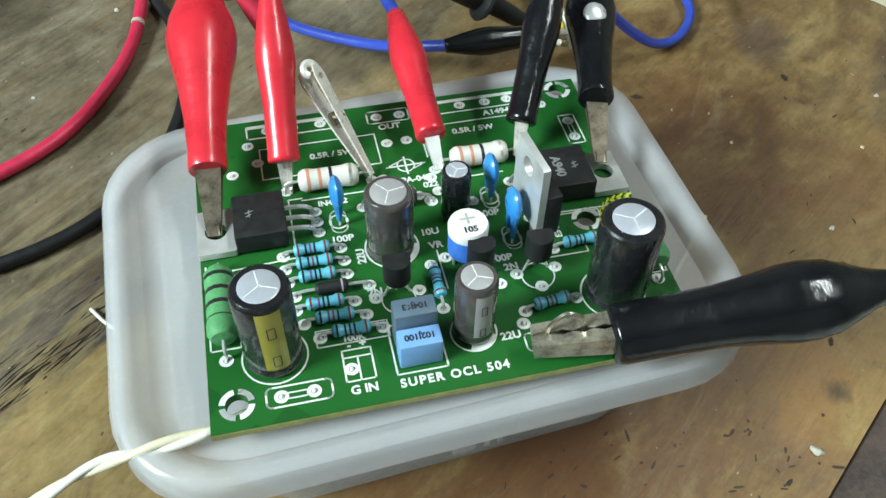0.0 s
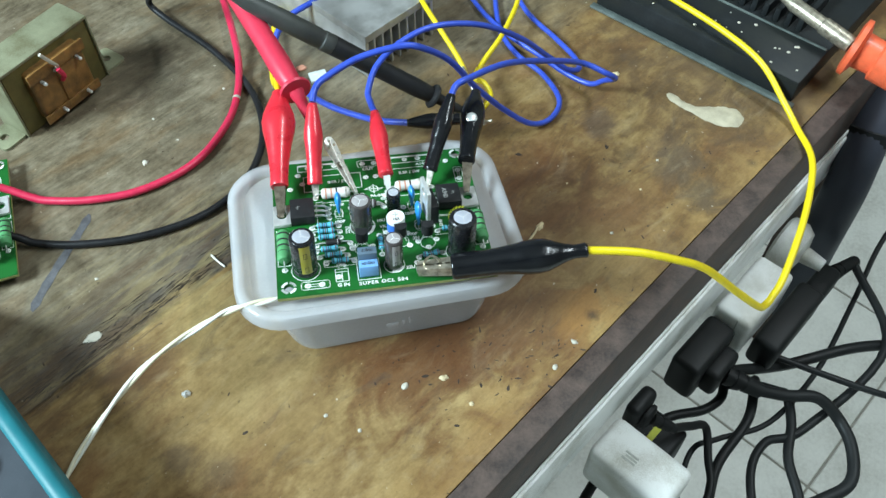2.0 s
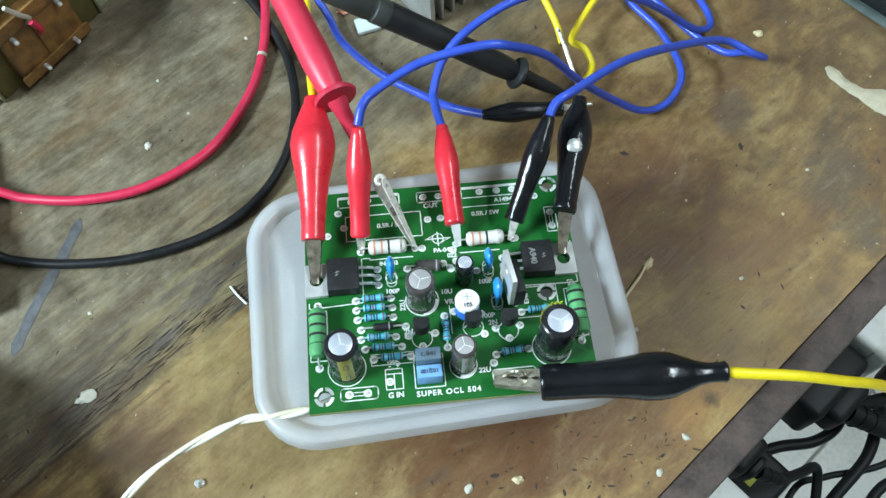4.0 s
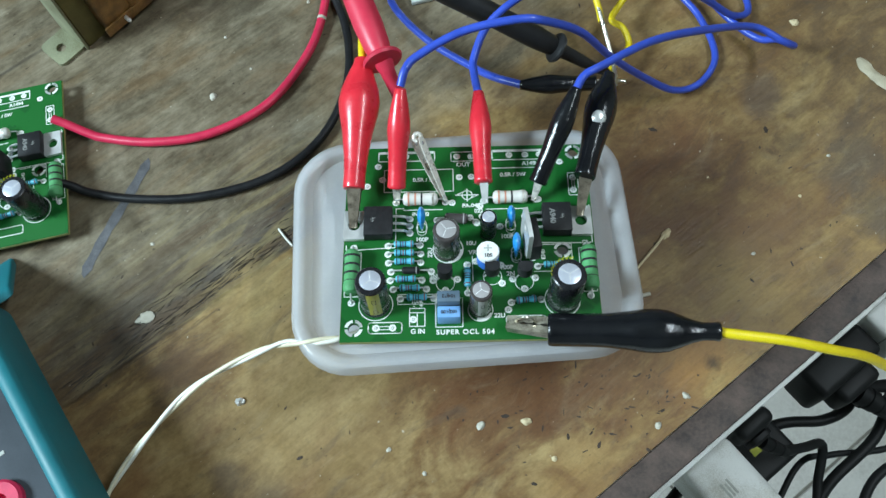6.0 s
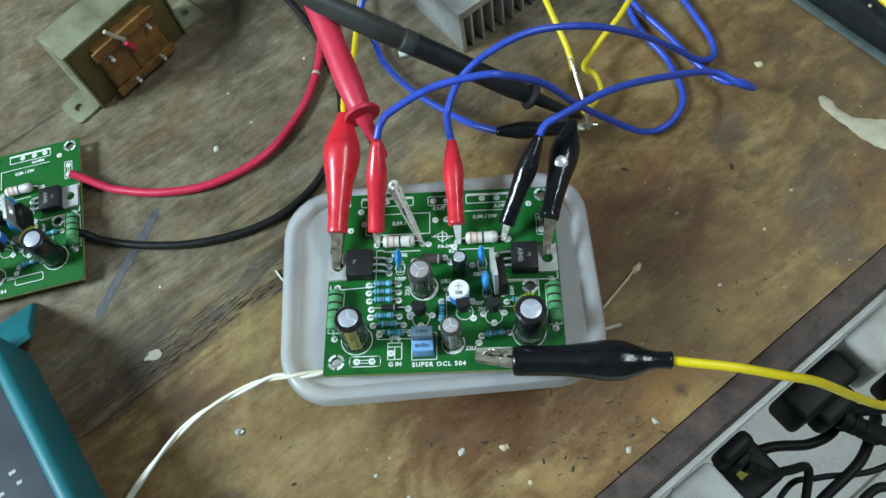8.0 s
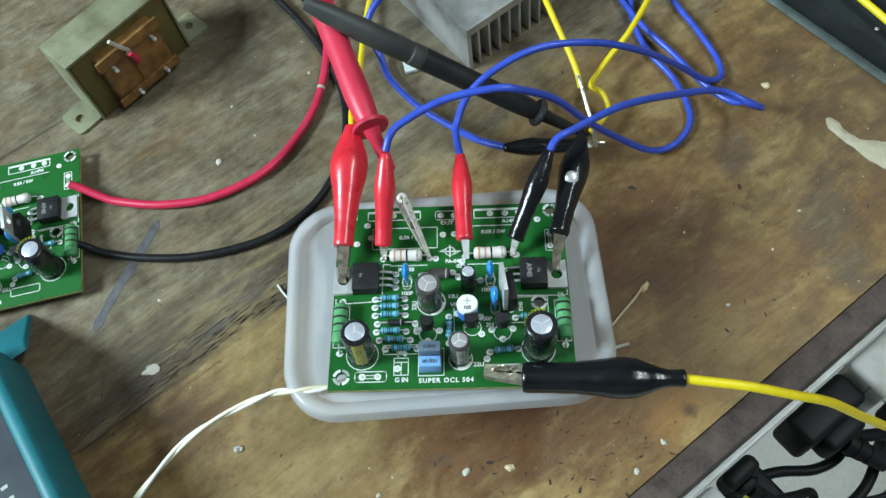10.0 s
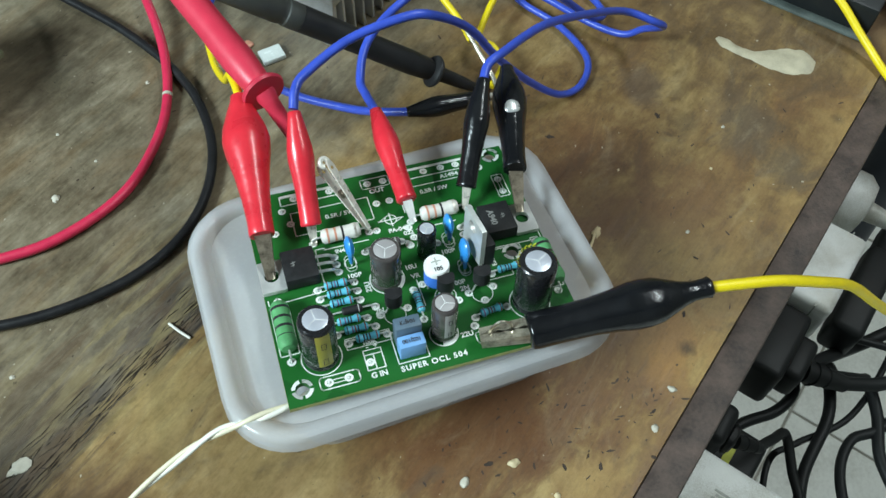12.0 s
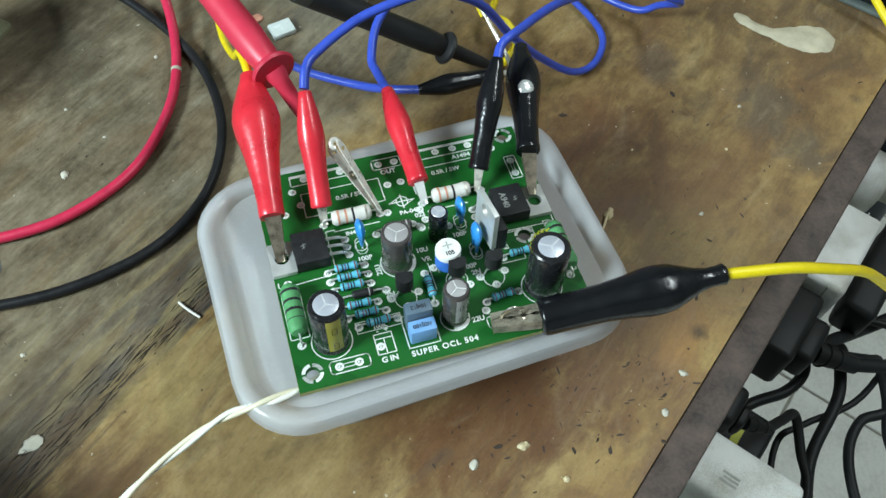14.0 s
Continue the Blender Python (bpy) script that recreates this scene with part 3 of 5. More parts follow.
def electrolytic(board, label, x, y, radius, height, sleeve, stripe, facing, top=ALU, bare=0.74):
    """An upright can capacitor: shrink sleeve, pale stripe, scored metal top."""
    m = flat(x, y, 0.3)
    r, h = radius, height
    prof = [(r * 0.9, 0), (r, 0.5), (r, 1.4), (r * 0.95, 1.9), (r, 2.5), (r, h - 0.9), (r * 0.97, h - 0.3), (r * 0.9, h), (r * (bare + 0.04), h - 0.05)]
    ob = part("capacitor", lathe(prof, 32, m), sleeve, board, label)
    part("can_top", lathe([(r * bare, h - 0.3), (r * bare, h + 0.05), (r * bare * 0.95, h + 0.12)], 28, m), top, ob, "scored bare aluminium top")
    # score grooves drawn as flat white lines, their glint put into the colour
    for k in range(3):
        a = radians(90 + 120 * k + facing)
        s = join(stroke([(0.15 * math.cos(a), 0.15 * math.sin(a)), (r * bare * 0.9 * math.cos(a), r * bare * 0.9 * math.sin(a))], 0.18, h + 0.16))
        s.transform(m)
        part("score_line", s, SCORE, ob)
    bm = bmesh.new()
    cols = []
    for k in range(9):
        a = radians(facing - 90 - 24 + 6 * k)
        cols.append([bm.verts.new(((r + 0.06) * math.cos(a) * MM, (r + 0.06) * math.sin(a) * MM, z * MM)) for z in (2.6, h - 1.0)])
    for p, q in zip(cols, cols[1:]):
        bm.faces.new((p[0], q[0], q[1], p[1]))
    bm.transform(m)
    part("sleeve_stripe", bm, stripe, ob, "printed polarity stripe")
    for z0 in (0.28, 0.68):
        a = radians(facing - 90)
        mm = m @ Matrix.Rotation(a + math.pi / 2, 4, "Z") @ Matrix.Translation(V(0, -r - 0.16, h * z0)) @ Matrix.Rotation(math.pi / 2, 4, "X")
        s = stroke(round_rect(-r * 0.13, -h * 0.07, r * 0.13, h * 0.07, 0.1, 1), 0.16, 0, True)
        s.transform(mm)
        part("stripe_mark", s, INK, ob)
    return ob


def power_transistor(board, label, x, y, side, text):
    """A tab transistor lying flat; its tab points to the board's edge (side -1: towards -x)."""
    m = flat(x, y, 0.1, 0 if side > 0 else 180)
    ob = part("transistor", box((-4.6, -5.1, 0.5), (4.4, 5.1, 4.6), 0.35, m), EPOXY, board, label)
    tab = sheet(round_rect(4.4, -5.1, 11.0, 5.1, 0.4, 2), [circle(7.7, 0, 1.9)], 0.25, 1.6)
    tab.transform(m)
    part("mounting_tab", tab, TABMETAL, ob, "bare tinned mounting tab with a hole")
    for k in (-1, 0, 1):
        pts = [(-4.6, k * 2.54, 2.2), (-6.6, k * 2.54, 2.1), (-8.6, k * 2.54, 1.6), (-9.8, k * 2.54, 0)]
        part("lead", tube(pts, 0.45, 6, 3, m), TIN, ob)
    if text:
        lettering("marking", text, 2.4, m @ Matrix.Translation(V(-1.6, 0, 4.66)) @ Matrix.Rotation(radians(-90 if side > 0 else 90), 4, "Z"), PRINT, ob)
    s = join(stroke([(0.9, -0.7), (2.1, -0.3)], 0.22, 4.68), stroke([(1.2, 0.1), (2.0, 0.5)], 0.22, 4.68), stroke([(1.5, -0.9), (1.5, 0.7)], 0.18, 4.70))
    s.transform(m)
    part("printed_mark", s, PRINT, ob)
    return ob


def small_transistor(board, x, y, turn):
    m = flat(x, y, 0.0, turn)
    out = [(2.3 * math.cos(radians(a)), 2.3 * math.sin(radians(a))) for a in range(-35, 216, 12)]
    bm = sheet(out, [], 4.2, 8.9)
    bm.transform(m)
    ob = part("transistor", bm, EPOXY, board, "small black three-legged transistor")
    for k in (-1, 0, 1):
        part("lead", tube([(k * 1.27, 0, 4.3), (k * 1.27, -0.2, 2.5), (k * 2.2, -1.0 if k == 0 else 0, 0)], 0.25, 6, 3, m), TIN, ob)
    return ob


def disc_capacitor(board, x, y, turn, height):
    m = flat(x, y, 0, turn)
    bm = lathe([(0.3, -1.25), (1.6, -1.1), (2.6, -0.5), (2.85, 0), (2.6, 0.5), (1.6, 1.1), (0.3, 1.25)], 20, Matrix.Translation(V(0, 0, height - 3.4)) @ Matrix.Rotation(math.pi / 2, 4, "Y") @ Matrix.Diagonal((1.15, 1, 1, 1)))
    drop = join(bm, lathe([(0.5, 1.6), (0.8, height - 6.0), (0.9, height - 5.0)], 8, flat(0, 1.3, 0)), lathe([(0.5, 1.6), (0.8, height - 6.0), (0.9, height - 5.0)], 8, flat(0, -1.3, 0)))
    drop.transform(m)
    ob = part("capacitor", drop, CERAMIC, board, "bright blue dipped ceramic disc capacitor")
    for s in (-1.3, 1.3):
        part("lead", tube([(0, s, 2.4), (0, s, 1.2), (0, s, 0)], 0.26, 6, 2, m), TIN, ob)
    return ob


def build_board(m, label):
    board = thing("amplifier_board", label, "circuit board", m)
    holes = [(-35.7, -28.9), (34.8, 32.2), (28.7, -3.9), (-36.0, 31.8)]
    part("laminate", sheet([(-39.8, -33.3), (38.9, -33.3), (38.9, 35.3), (-39.8, 35.3)], [circle(x, y, 1.75, 20) for x, y in holes], -1.6, 0), MASK, board, "green solder-masked laminate with mounting holes", smooth=None)
    part("cut_edge", join(box((-39.85, -33.38, -1.45), (38.95, -33.31, -0.2)), box((38.91, -33.3, -1.45), (38.97, 35.3, -0.2)), box((-39.87, -33.3, -1.45), (-39.81, 35.3, -0.2))), FIBRE, board, "yellow-green bare cut edge", smooth=None)
    for x, y in holes:
        for k in range(4):
            part("hole_land", ring_flat(x, y, 1.8, 2.75, 0.09, 6, 90 * k + 8, 90 * k + 82), SILK if k % 2 else TIN, board)
    # printed outlines
    z = 0.07
    lines = [stroke(round_rect(-31.3, -30.7, -21.2, -27.2, 0.9), 0.32, z, True), stroke([(-27.8, -29.5), (-25.2, -29.5)], 0.25, z), stroke([(-27.8, -28.5), (-25.2, -28.5)], 0.25, z),
             stroke([(-18.9, -28.6), (-14.3, -28.6), (-14.3, -22.8), (-18.9, -22.8)], 0.3, z, True), stroke([(-18.9, -24.2), (-14.3, -24.2)], 0.3, z), stroke([(-16.6, -28.6), (-16.6, -24.2)], 0.3, z),
             stroke([(-11.0, -29.0), (-2.9, -29.0), (-2.9, -19.6), (-11.0, -19.6)], 0.3, z, True),
             ring_flat(-29.2, -21.4, 5.0, 5.3, z, 40), ring_flat(-7.0, -3.0, 4.5, 4.85, z, 36), ring_flat(-7.0, -3.0, 3.4, 4.5, z, 18, 270, 360), ring_flat(2.5, -23.6, 3.6, 3.9, z, 32), ring_flat(2.5, -23.6, 0.4, 3.6, z, 16, 250, 340), ring_flat(27.4, -20.8, 5.2, 5.5, z, 40),
             ring_flat(-8.0, -14.6, 2.7, 2.95, z, 28), ring_flat(16.2, -14.6, 2.7, 2.95, z, 28), ring_flat(6.5, -12.6, 2.7, 2.95, z, 28),
             stroke([(-39.0, -1.0), (-39.0, -2.6), (-36.6, -2.6), (-36.6, -1.9), (-35.6, -1.9), (-35.6, -2.6), (-23.5, -2.0), (-23.5, 12.0), (-21.0, 12.0)], 0.3, z), stroke([(20, -1.2), (35.2, -1.6), (35.2, -0.8), (36.6, -0.8), (36.6, -1.6), (38.2, -1.4), (38.2, 12)], 0.3, z),
             stroke([(-39.0, -3.6), (-34.2, -3.6), (-34.2, -18.6), (-39.0, -18.6)], 0.3, z, True), stroke([(33.7, -3.4), (38.3, -3.4), (38.3, -18.2), (33.7, -18.2)], 0.3, z, True), stroke([(21.5, -1.9), (31.5, -1.9), (31.5, -7.6)], 0.28, z),
             stroke([(-27.5, 18.2), (-27.5, 26.6), (-5.0, 26.6), (-5.0, 18.2)], 0.3, z, True), stroke([(4.0, 18.0), (4.0, 26.6), (25.5, 26.6)], 0.3, z), stroke([(-21, 11.4), (-8.5, 11.4)], 0.3, z), stroke([(5.5, 11.2), (17.0, 11.2)], 0.3, z),
             stroke(round_rect(-5.6, 29.6, 2.8, 33.2, 0.5), 0.32, z, True), stroke(round_rect(8.0, 29.8, 26.0, 33.6, 0.3), 0.35, z, True), stroke(round_rect(-29.5, 30.0, -11.0, 33.6, 0.3), 0.35, z, True), stroke([(8.6, 33.2), (25.6, 33.2)], 0.7, z), stroke([(-29, 33.2), (-11.6, 33.2)], 0.7, z),
             stroke(round_rect(32.3, 15.8, 35.5, 24.2, 0.4), 0.3, z, True), stroke([(33.5, 18.8), (33.5, 21.3)], 0.25, z), stroke([(34.3, 18.8), (34.3, 21.3)], 0.25, z),
             stroke(round_rect(10.2, -29.2, 22.0, -25.8, 0.8), 0.3, z, True), ring_flat(-15.2, 4.9, 1.5, 1.8, z, 20), ring_flat(12.9, 5.0, 1.5, 1.8, z, 20), ring_flat(14.2, -5.6, 1.5, 1.8, z, 20), stroke(round_rect(-16.6, 2.2, -13.8, 7.6, 1.3), 0.28, z, True), stroke(round_rect(11.5, 2.3, 14.3, 7.7, 1.3), 0.28, z, True), stroke(round_rect(12.8, -8.0, 15.6, -2.6, 1.3), 0.28, z, True),
             stroke([(0.5, -5.5), (0.5, -14.0)], 0.28, z), stroke([(19.5, -11.2), (26.5, -11.2), (26.5, -8.0)], 0.28, z), stroke([(-22.5, -21.4), (-10.8, -21.4), (-10.8, -18.2), (-22.5, -18.2)], 0.26, z, True),
             # the maker's plain emblem
             ring_flat(-0.6, 16.6, 1.5, 1.8, z, 24), stroke([(-4.2, 16.6), (3.0, 16.6)], 0.4, z), stroke([(-0.6, 14.4), (-0.6, 18.8)], 0.4, z), stroke([(-4.2, 16.6), (-1.6, 17.9)], 0.25, z), stroke([(3.0, 16.6), (0.4, 15.3)], 0.25, z)]
    tagged(part("silkscreen", join(*lines), SILK, board, "white printed component outlines", smooth=None), kind="stuff")
    words = [("SUPER OCL 504", 2.1, -2.2, -30.7, 0, 1.24), ("G IN", 2.1, -16.4, -30.3, 0, 1.0), ("22U", 2.0, 8.2, -25.6, 0, 1.0), ("22U", 2.0, -12.6, -4.0, 90, 1.0), ("100P", 2.0, -15.2, 0.6, 0, 1.0), ("100P", 2.0, 11.0, -9.6, 0, 1.0), ("100P", 2.0, 11.6, 1.2, 0, 1.0), ("10U", 2.0, 0.2, -1.0, 0, 1.0), ("VR", 2.0, 0.6, -4.2, 0, 1.0), ("2N", 2.0, 12.2, -11.8, 0, 1.0), ("2N", 2.0, -11.6, -12.3, 0, 1.0), ("100K", 1.7, -16.6, -20.6, 0, 1.0),
             ("OUT", 2.1, -1.6, 28.2, 0, 1.0), ("0.5R / 5W", 2.0, -14.0, 22.6, 0, 1.0), ("0.5R / 5W", 2.0, 14.5, 24.0, 0, 1.0), ("A1494", 2.1, 20.5, 28.2, 0, 1.0), ("PA-042", 1.9, 0.6, 12.6, 0, 1.0), ("022", 1.9, 3.0, 10.6, 0, 1.0), ("IN4002", 1.8, -15.6, 9.8, 0, 1.0), ("-", 2.0, -17.6, -21.9, 0, 1.0), ("+", 2.0, -15.4, -21.9, 0, 1.0), ("E340", 1.7, 22.6, -5.4, 90, 1.0)]
    for text, size, x, y, turn, gap in words:
        lettering("printed_word", text, size, flat(x, y, 0.08, turn), SILK, board, gap)
    pads = [(-29.0, -29.0), (-24.0, -29.0), (-17.8, -26.4), (-36.7, -20.7), (-36.6, -1.9), (36.1, -19.6), (36.2, -2.4), (-5.5, 13.8), (-3.0, 23.4), (0.9, 23.5), (-3.7, 31.4), (1.0, 31.3), (33.9, 22.4), (33.8, 17.7), (13.6, 31.6), (18.9, 31.6), (23.6, 31.6), (-25.5, 31.8), (-20.5, 31.8), (-15.0, 31.8), (-28.1, 22.9), (-29.6, 28.0),
            (3.4, 12.4), (4.0, 8.6), (2.2, 6.2), (9.6, 4.8), (10.9, -23.8), (0.2, 8.2), (-2.4, 8.6), (9.4, -15.0), (9.2, -8.8), (22.2, 14.5), (-23.6, 14.2), (1.6, -7.4), (-33.0, 20.5), (30.0, 28.5)]
    for k in range(3):
        pads += [(-19.0, 5.5 + 2.54 * (k - 1)), (17.6, 5.7 + 2.54 * (k - 1))]
    for a, b in ((-11.7, -4.3), (12.7, 19.6)):
        pads += [(a, -13.6), (b, -13.4), ((a + b) / 2, -17.0)]

    # lying parts
    B5 = lambda a, b, c: [(0.13, a), (0.34, b), (0.46, c), (0.58, BAND_DARK), (0.87, BAND_RED)]
    blues = [((-25.8, -1.4), (-15.8, -1.4), B5(BAND_RED, BAND_DARK, BAND_PURPLE)), ((-25.8, -4.4), (-15.6, -4.4), B5(BAND_DARK, BAND_DARK, BAND_RED)), ((-25.6, -7.4), (-15.6, -7.4), B5(BAND_DARK, BAND_PURPLE, BAND_DARK)),
             ((-25.0, -13.4), (-15.2, -13.4), B5(BAND_RED, BAND_PURPLE, BAND_DARK)), ((-24.0, -16.4), (-13.8, -16.5), B5(BAND_DARK, BAND_PURPLE, BAND_RED)), ((-21.8, -19.6), (-11.6, -19.6), B5(BAND_DARK, BAND_DARK, BAND_DARK)),
             ((-1.2, -8.5), (-1.2, -18.0), B5(BAND_DARK, BAND_PURPLE, BAND_DARK)), ((11.9, -21.5), (21.0, -20.6), B5(BAND_PURPLE, BAND_DARK, BAND_RED)), ((20.6, -9.5), (30.4, -9.2), B5(BAND_DARK, BAND_DARK, BAND_DARK))]
    for a, b, bands in blues:
        axial(board, "resistor", "small pale blue banded metal film resistor", a, b, 6.3, 1.12, RES_BLUE, bands)
        pads += [a, b]
    axial(board, "diode", "small black glass diode with silver leads", (-24.8, -10.5), (-12.3, -10.6), 5.6, 1.15, EPOXY, [(0.8, CAP_STRIPE)], waist=1.0)
    pads += [(-24.8, -10.5), (-12.3, -10.6)]
    axial(board, "diode", "grey cylindrical power diode", (-10.4, 7.4), (2.0, 6.6), 7.6, 1.7, CAP_BROWN, [(0.8, CAP_STRIPE)], waist=1.0)
    pads += [(-10.4, 7.4), (2.0, 6.6)]
    for a, b in (((-23.6, 14.2), (-7.6, 14.0)), ((4.6, 14.2), (21.6, 14.4))):
        axial(board, "resistor", "cream one-watt resistor with orange and dark bands", a, b, 11.2, 2.15, RES_WHITE, [(0.17, BAND_ORANGE), (0.36, BAND_ORANGE), (0.54, BAND_DARK), (0.86, STEEL)], waist=0.92)
        pads += [a, b]
    for x in (-36.6, 36.2):
        axial(board, "resistor", "large matt green cement resistor with dark rings", (x, -2.2), (x, -20.4), 14.6, 2.5, RES_GREEN, [(0.17, BAND_DARK), (0.37, BAND_DARK), (0.56, BAND_DARK), (0.76, BAND_DARK)], waist=0.95)
    power_transistor(board, "black power transistor lying flat, clipped by its tab", -28.9, 5.5, -1, "")
    power_transistor(board, "black power transistor lying flat, clipped by its tab", 27.4, 5.7, 1, "A940")

    # standing parts
    electrolytic(board, "tall black can capacitor with an olive gold stripe", -29.2, -21.4, 4.5, 17.6, CAP_BLACK, CAP_GOLD, 8, ALU, 0.69)
    cap = electrolytic(board, "tall black can capacitor with yellow paint marks", 27.6, -20.8, 5.0, 18.0, CAP_BLACK, CAP_BLACK, 60, ALU, 0.66)
    for k in range(8):
        s = stroke([(-0.35, -0.6), (0.4, -0.2), (-0.3, 0.3), (0.4, 0.7)], 0.36, 0)
        s.transform(flat(27.6, -20.8, 18.0) @ Matrix.Rotation(radians(80 + 14 * k), 4, "Z") @ Matrix.Translation(V(4.95, 0, 0)) @ Matrix.Rotation(radians(-55), 4, "Y") @ Matrix.Rotation(math.pi / 2, 4, "Z"))
        part("paint_mark", s, YELLOW_INK, cap)
    electrolytic(board, "grey-brown can capacitor beside the trimmer", -7.3, -3.4, 4.1, 14.0, CAP_BROWN, CAP_BROWN, 40, CAP_STRIPE)
    electrolytic(board, "slim grey-brown can capacitor with a pale stripe", 2.5, -23.4, 3.35, 13.8, CAP_BROWN, CAP_STRIPE, 8, CAP_STRIPE)
    electrolytic(board, "small black can capacitor", 5.6, 2.2, 2.6, 11.0, CAP_BLACK, CAP_BLACK, 30)
    # two boxed film capacitors, one behind the other
    for y0, y1, top, mat, words2, lab in ((-28.2, -24.6, 5.8, FILM_BLUE, "102J100", "light blue boxed film capacitor"), (-24.3, -20.7, 8.4, FILM_GREY, "104J63", "grey-blue boxed film capacitor")):
        film = part("capacitor", box((-10.4, y0, 0.2), (-3.6, y1, top), 0.35), mat, board, lab)
        lettering("marking", words2, 1.5, flat(-6.95, (y0 + y1) / 2, top + 0.03, 180), INK, film)
    # trimmer
    m = flat(5.1, -8.4, 0)
    pot = part("trimmer", lathe([(2.6, 2.2), (3.35, 2.8), (3.35, 7.2), (3.1, 7.6)], 24, m), POT_BLUE, board, "blue trimmer with a white slotted dial")
    part("dial", lathe([(3.4, 7.3), (3.45, 8.9), (3.2, 9.4)], 24, m), POT_WHITE, pot, "white dial")
    part("slot", box((-1.3, 0.7, 9.3), (1.3, 1.1, 9.47), 0, m), LABEL_GREY, pot)
    part("slot", box((-0.2, -0.3, 9.3), (0.2, 2.1, 9.48), 0, m), LABEL_GREY, pot)
    lettering("marking", "105", 1.7, m @ flat(0.0, -1.6, 9.44), INK, pot)
    for k in (-1, 0, 1):
        part("lead", tube([V(k * 2.2, 0.6 * k, 2.6) / MM, V(k * 2.4, 0.6 * k, 1.2) / MM, V(k * 2.4, 0.6 * k, 0) / MM], 0.3, 6, 2, m), TIN, pot)
    small_transistor(board, -8.0, -13.2, 180)
    small_transistor(board, 16.2, -13.0, 180)
    small_transistor(board, 6.3, -12.6, 180)
    disc_capacitor(board, -15.1, 5.2, 0, 10.6)
    disc_capacitor(board, 12.8, 5.2, 0, 10.4)
    disc_capacitor(board, 13.9, -5.2, 0, 12.0)
    # upright tab transistor
    m = flat(17.2, -4.2, 0) @ Matrix.Rotation(radians(7), 4, "Z")
    up = part("transistor", box((0.2, -5.1, 3.6), (3.4, 5.1, 12.6), 0.35, m), EPOXY, board, "upright black transistor with a bare metal tab")
    tab = sheet(round_rect(-5.1, 5.0, 5.1, 19.4, 0.5, 2), [circle(0.4, 15.8, 1.8)], -0.65, 0.65)
    tab.transform(m @ Matrix.Translation(V(-0.4, 0, 0)) @ Matrix(((0, 0, 1, 0), (1, 0, 0, 0), (0, 1, 0, 0), (0, 0, 0, 1))))
    part("mounting_tab", tab, TABMETAL, up, "bare tinned mounting tab with a hole")
    for k in (-1, 0, 1):
        part("lead", tube([(1.8, k * 2.54, 3.8), (1.8, k * 2.54, 2.0), (1.8, k * 2.54, 0)], 0.45, 6, 2, m), TIN, up)
        p = m @ V(1.8, k * 2.54)
        pads.append((p.x / MM, p.y / MM))
    for x, y in pads:
        for name, me in (("solder_pad", PAD_MESH), ("solder_lead", LEAD_MESH)):
            ob = new(name, me)
            ob.parent, ob.location = board, V(x, y)
    return board


first_board = build_board(BOARD, "green amplifier circuit board resting in a frosted food box")
second = copy_thing(first_board, Matrix.Translation(V(-194.6, 48.2, 6.2)) @ Matrix.Rotation(radians(11.3), 4, "Z"))
tagged(second, "green amplifier circuit board lying bare on the bench")
for ob in (first_board, second):
    tagged(ob, group="amplifier boards")


# ---- the frosted food box, closed by its lid ----
BOX_TURN = Matrix.Rotation(radians(3.0), 4, "Z")


def ring_loop(bm, hx, hy, r, z, lean, n=8):
    out = []
    hx, hy = hx + 0.6, hy + 0.4
    for x, y in round_rect(-hx, -hy, hx, hy, r, n):
        p = BOX_TURN @ Vector((x, y, 0)) + Vector((-2.7, 1.0, 0))
        out.append(bm.verts.new(V(p.x, p.y, z + lean * (-0.03 * p.x - 0.075 * p.y))))
    return out


def loft(rows):
    bm = bmesh.new()
    loops = [ring_loop(bm, *row) for row in rows]
    for a, b in zip(loops, loops[1:]):
        for k in range(len(a)):
            bm.faces.new((a[k], a[(k + 1) % len(a)], b[(k + 1) % len(b)], b[k]))
    return bm, loops


food_box = thing("food_box", "frosted translucent plastic food box with its lid on", "food container")
bm, loops = loft([(36.5, 27.0, 10, 0.9, 0), (38.3, 28.8, 11, 1.6, 0), (39.0, 29.4, 11, 4, 0.05), (45.5, 33.8, 15, 30.0, 1.0)])
bm.faces.new(loops[0][::-1])
bmesh.ops.recalc_face_normals(bm, faces=bm.faces[:])
bmesh.ops.solidify(bm, geom=bm.faces[:], thickness=0.8 * MM)
part("tub", bm, CLEAR_TUB, food_box, "tapering translucent tub")
bm, loops = loft([(46.0, 33.0, 13, 36.0, 1.0), (47.4, 34.4, 14, 36.2, 1.0), (48.6, 35.4, 14.6, 38.2, 1.0), (50.0, 36.6, 15.6, 39.0, 1.0), (51.6, 38.1, 17, 39.2, 1.0), (52.9, 39.2, 18, 38.6, 1.0), (53.5, 39.8, 18, 37.4, 1.0), (53.8, 40.1, 18, 33.0, 1.0), (53.0, 39.4, 18, 32.4, 1.0)])
bm.faces.new(loops[0])
bmesh.ops.recalc_face_normals(bm, faces=bm.faces[:])
bmesh.ops.solidify(bm, geom=bm.faces[:], thickness=0.8 * MM)
part("lid", bm, MILKY, food_box, "recessed translucent lid with a rounded rim")
for x, w, h in ((-4.5, 4.6, 2.6), (1.6, 1.2, 3.4), (4.2, 1.0, 4.2)):
    part("moulded_mark", box((x, -32.2, 14), (x + w, -31.5, 14 + h), 0.4, BOX_TURN), CLEAR_TUB, food_box)


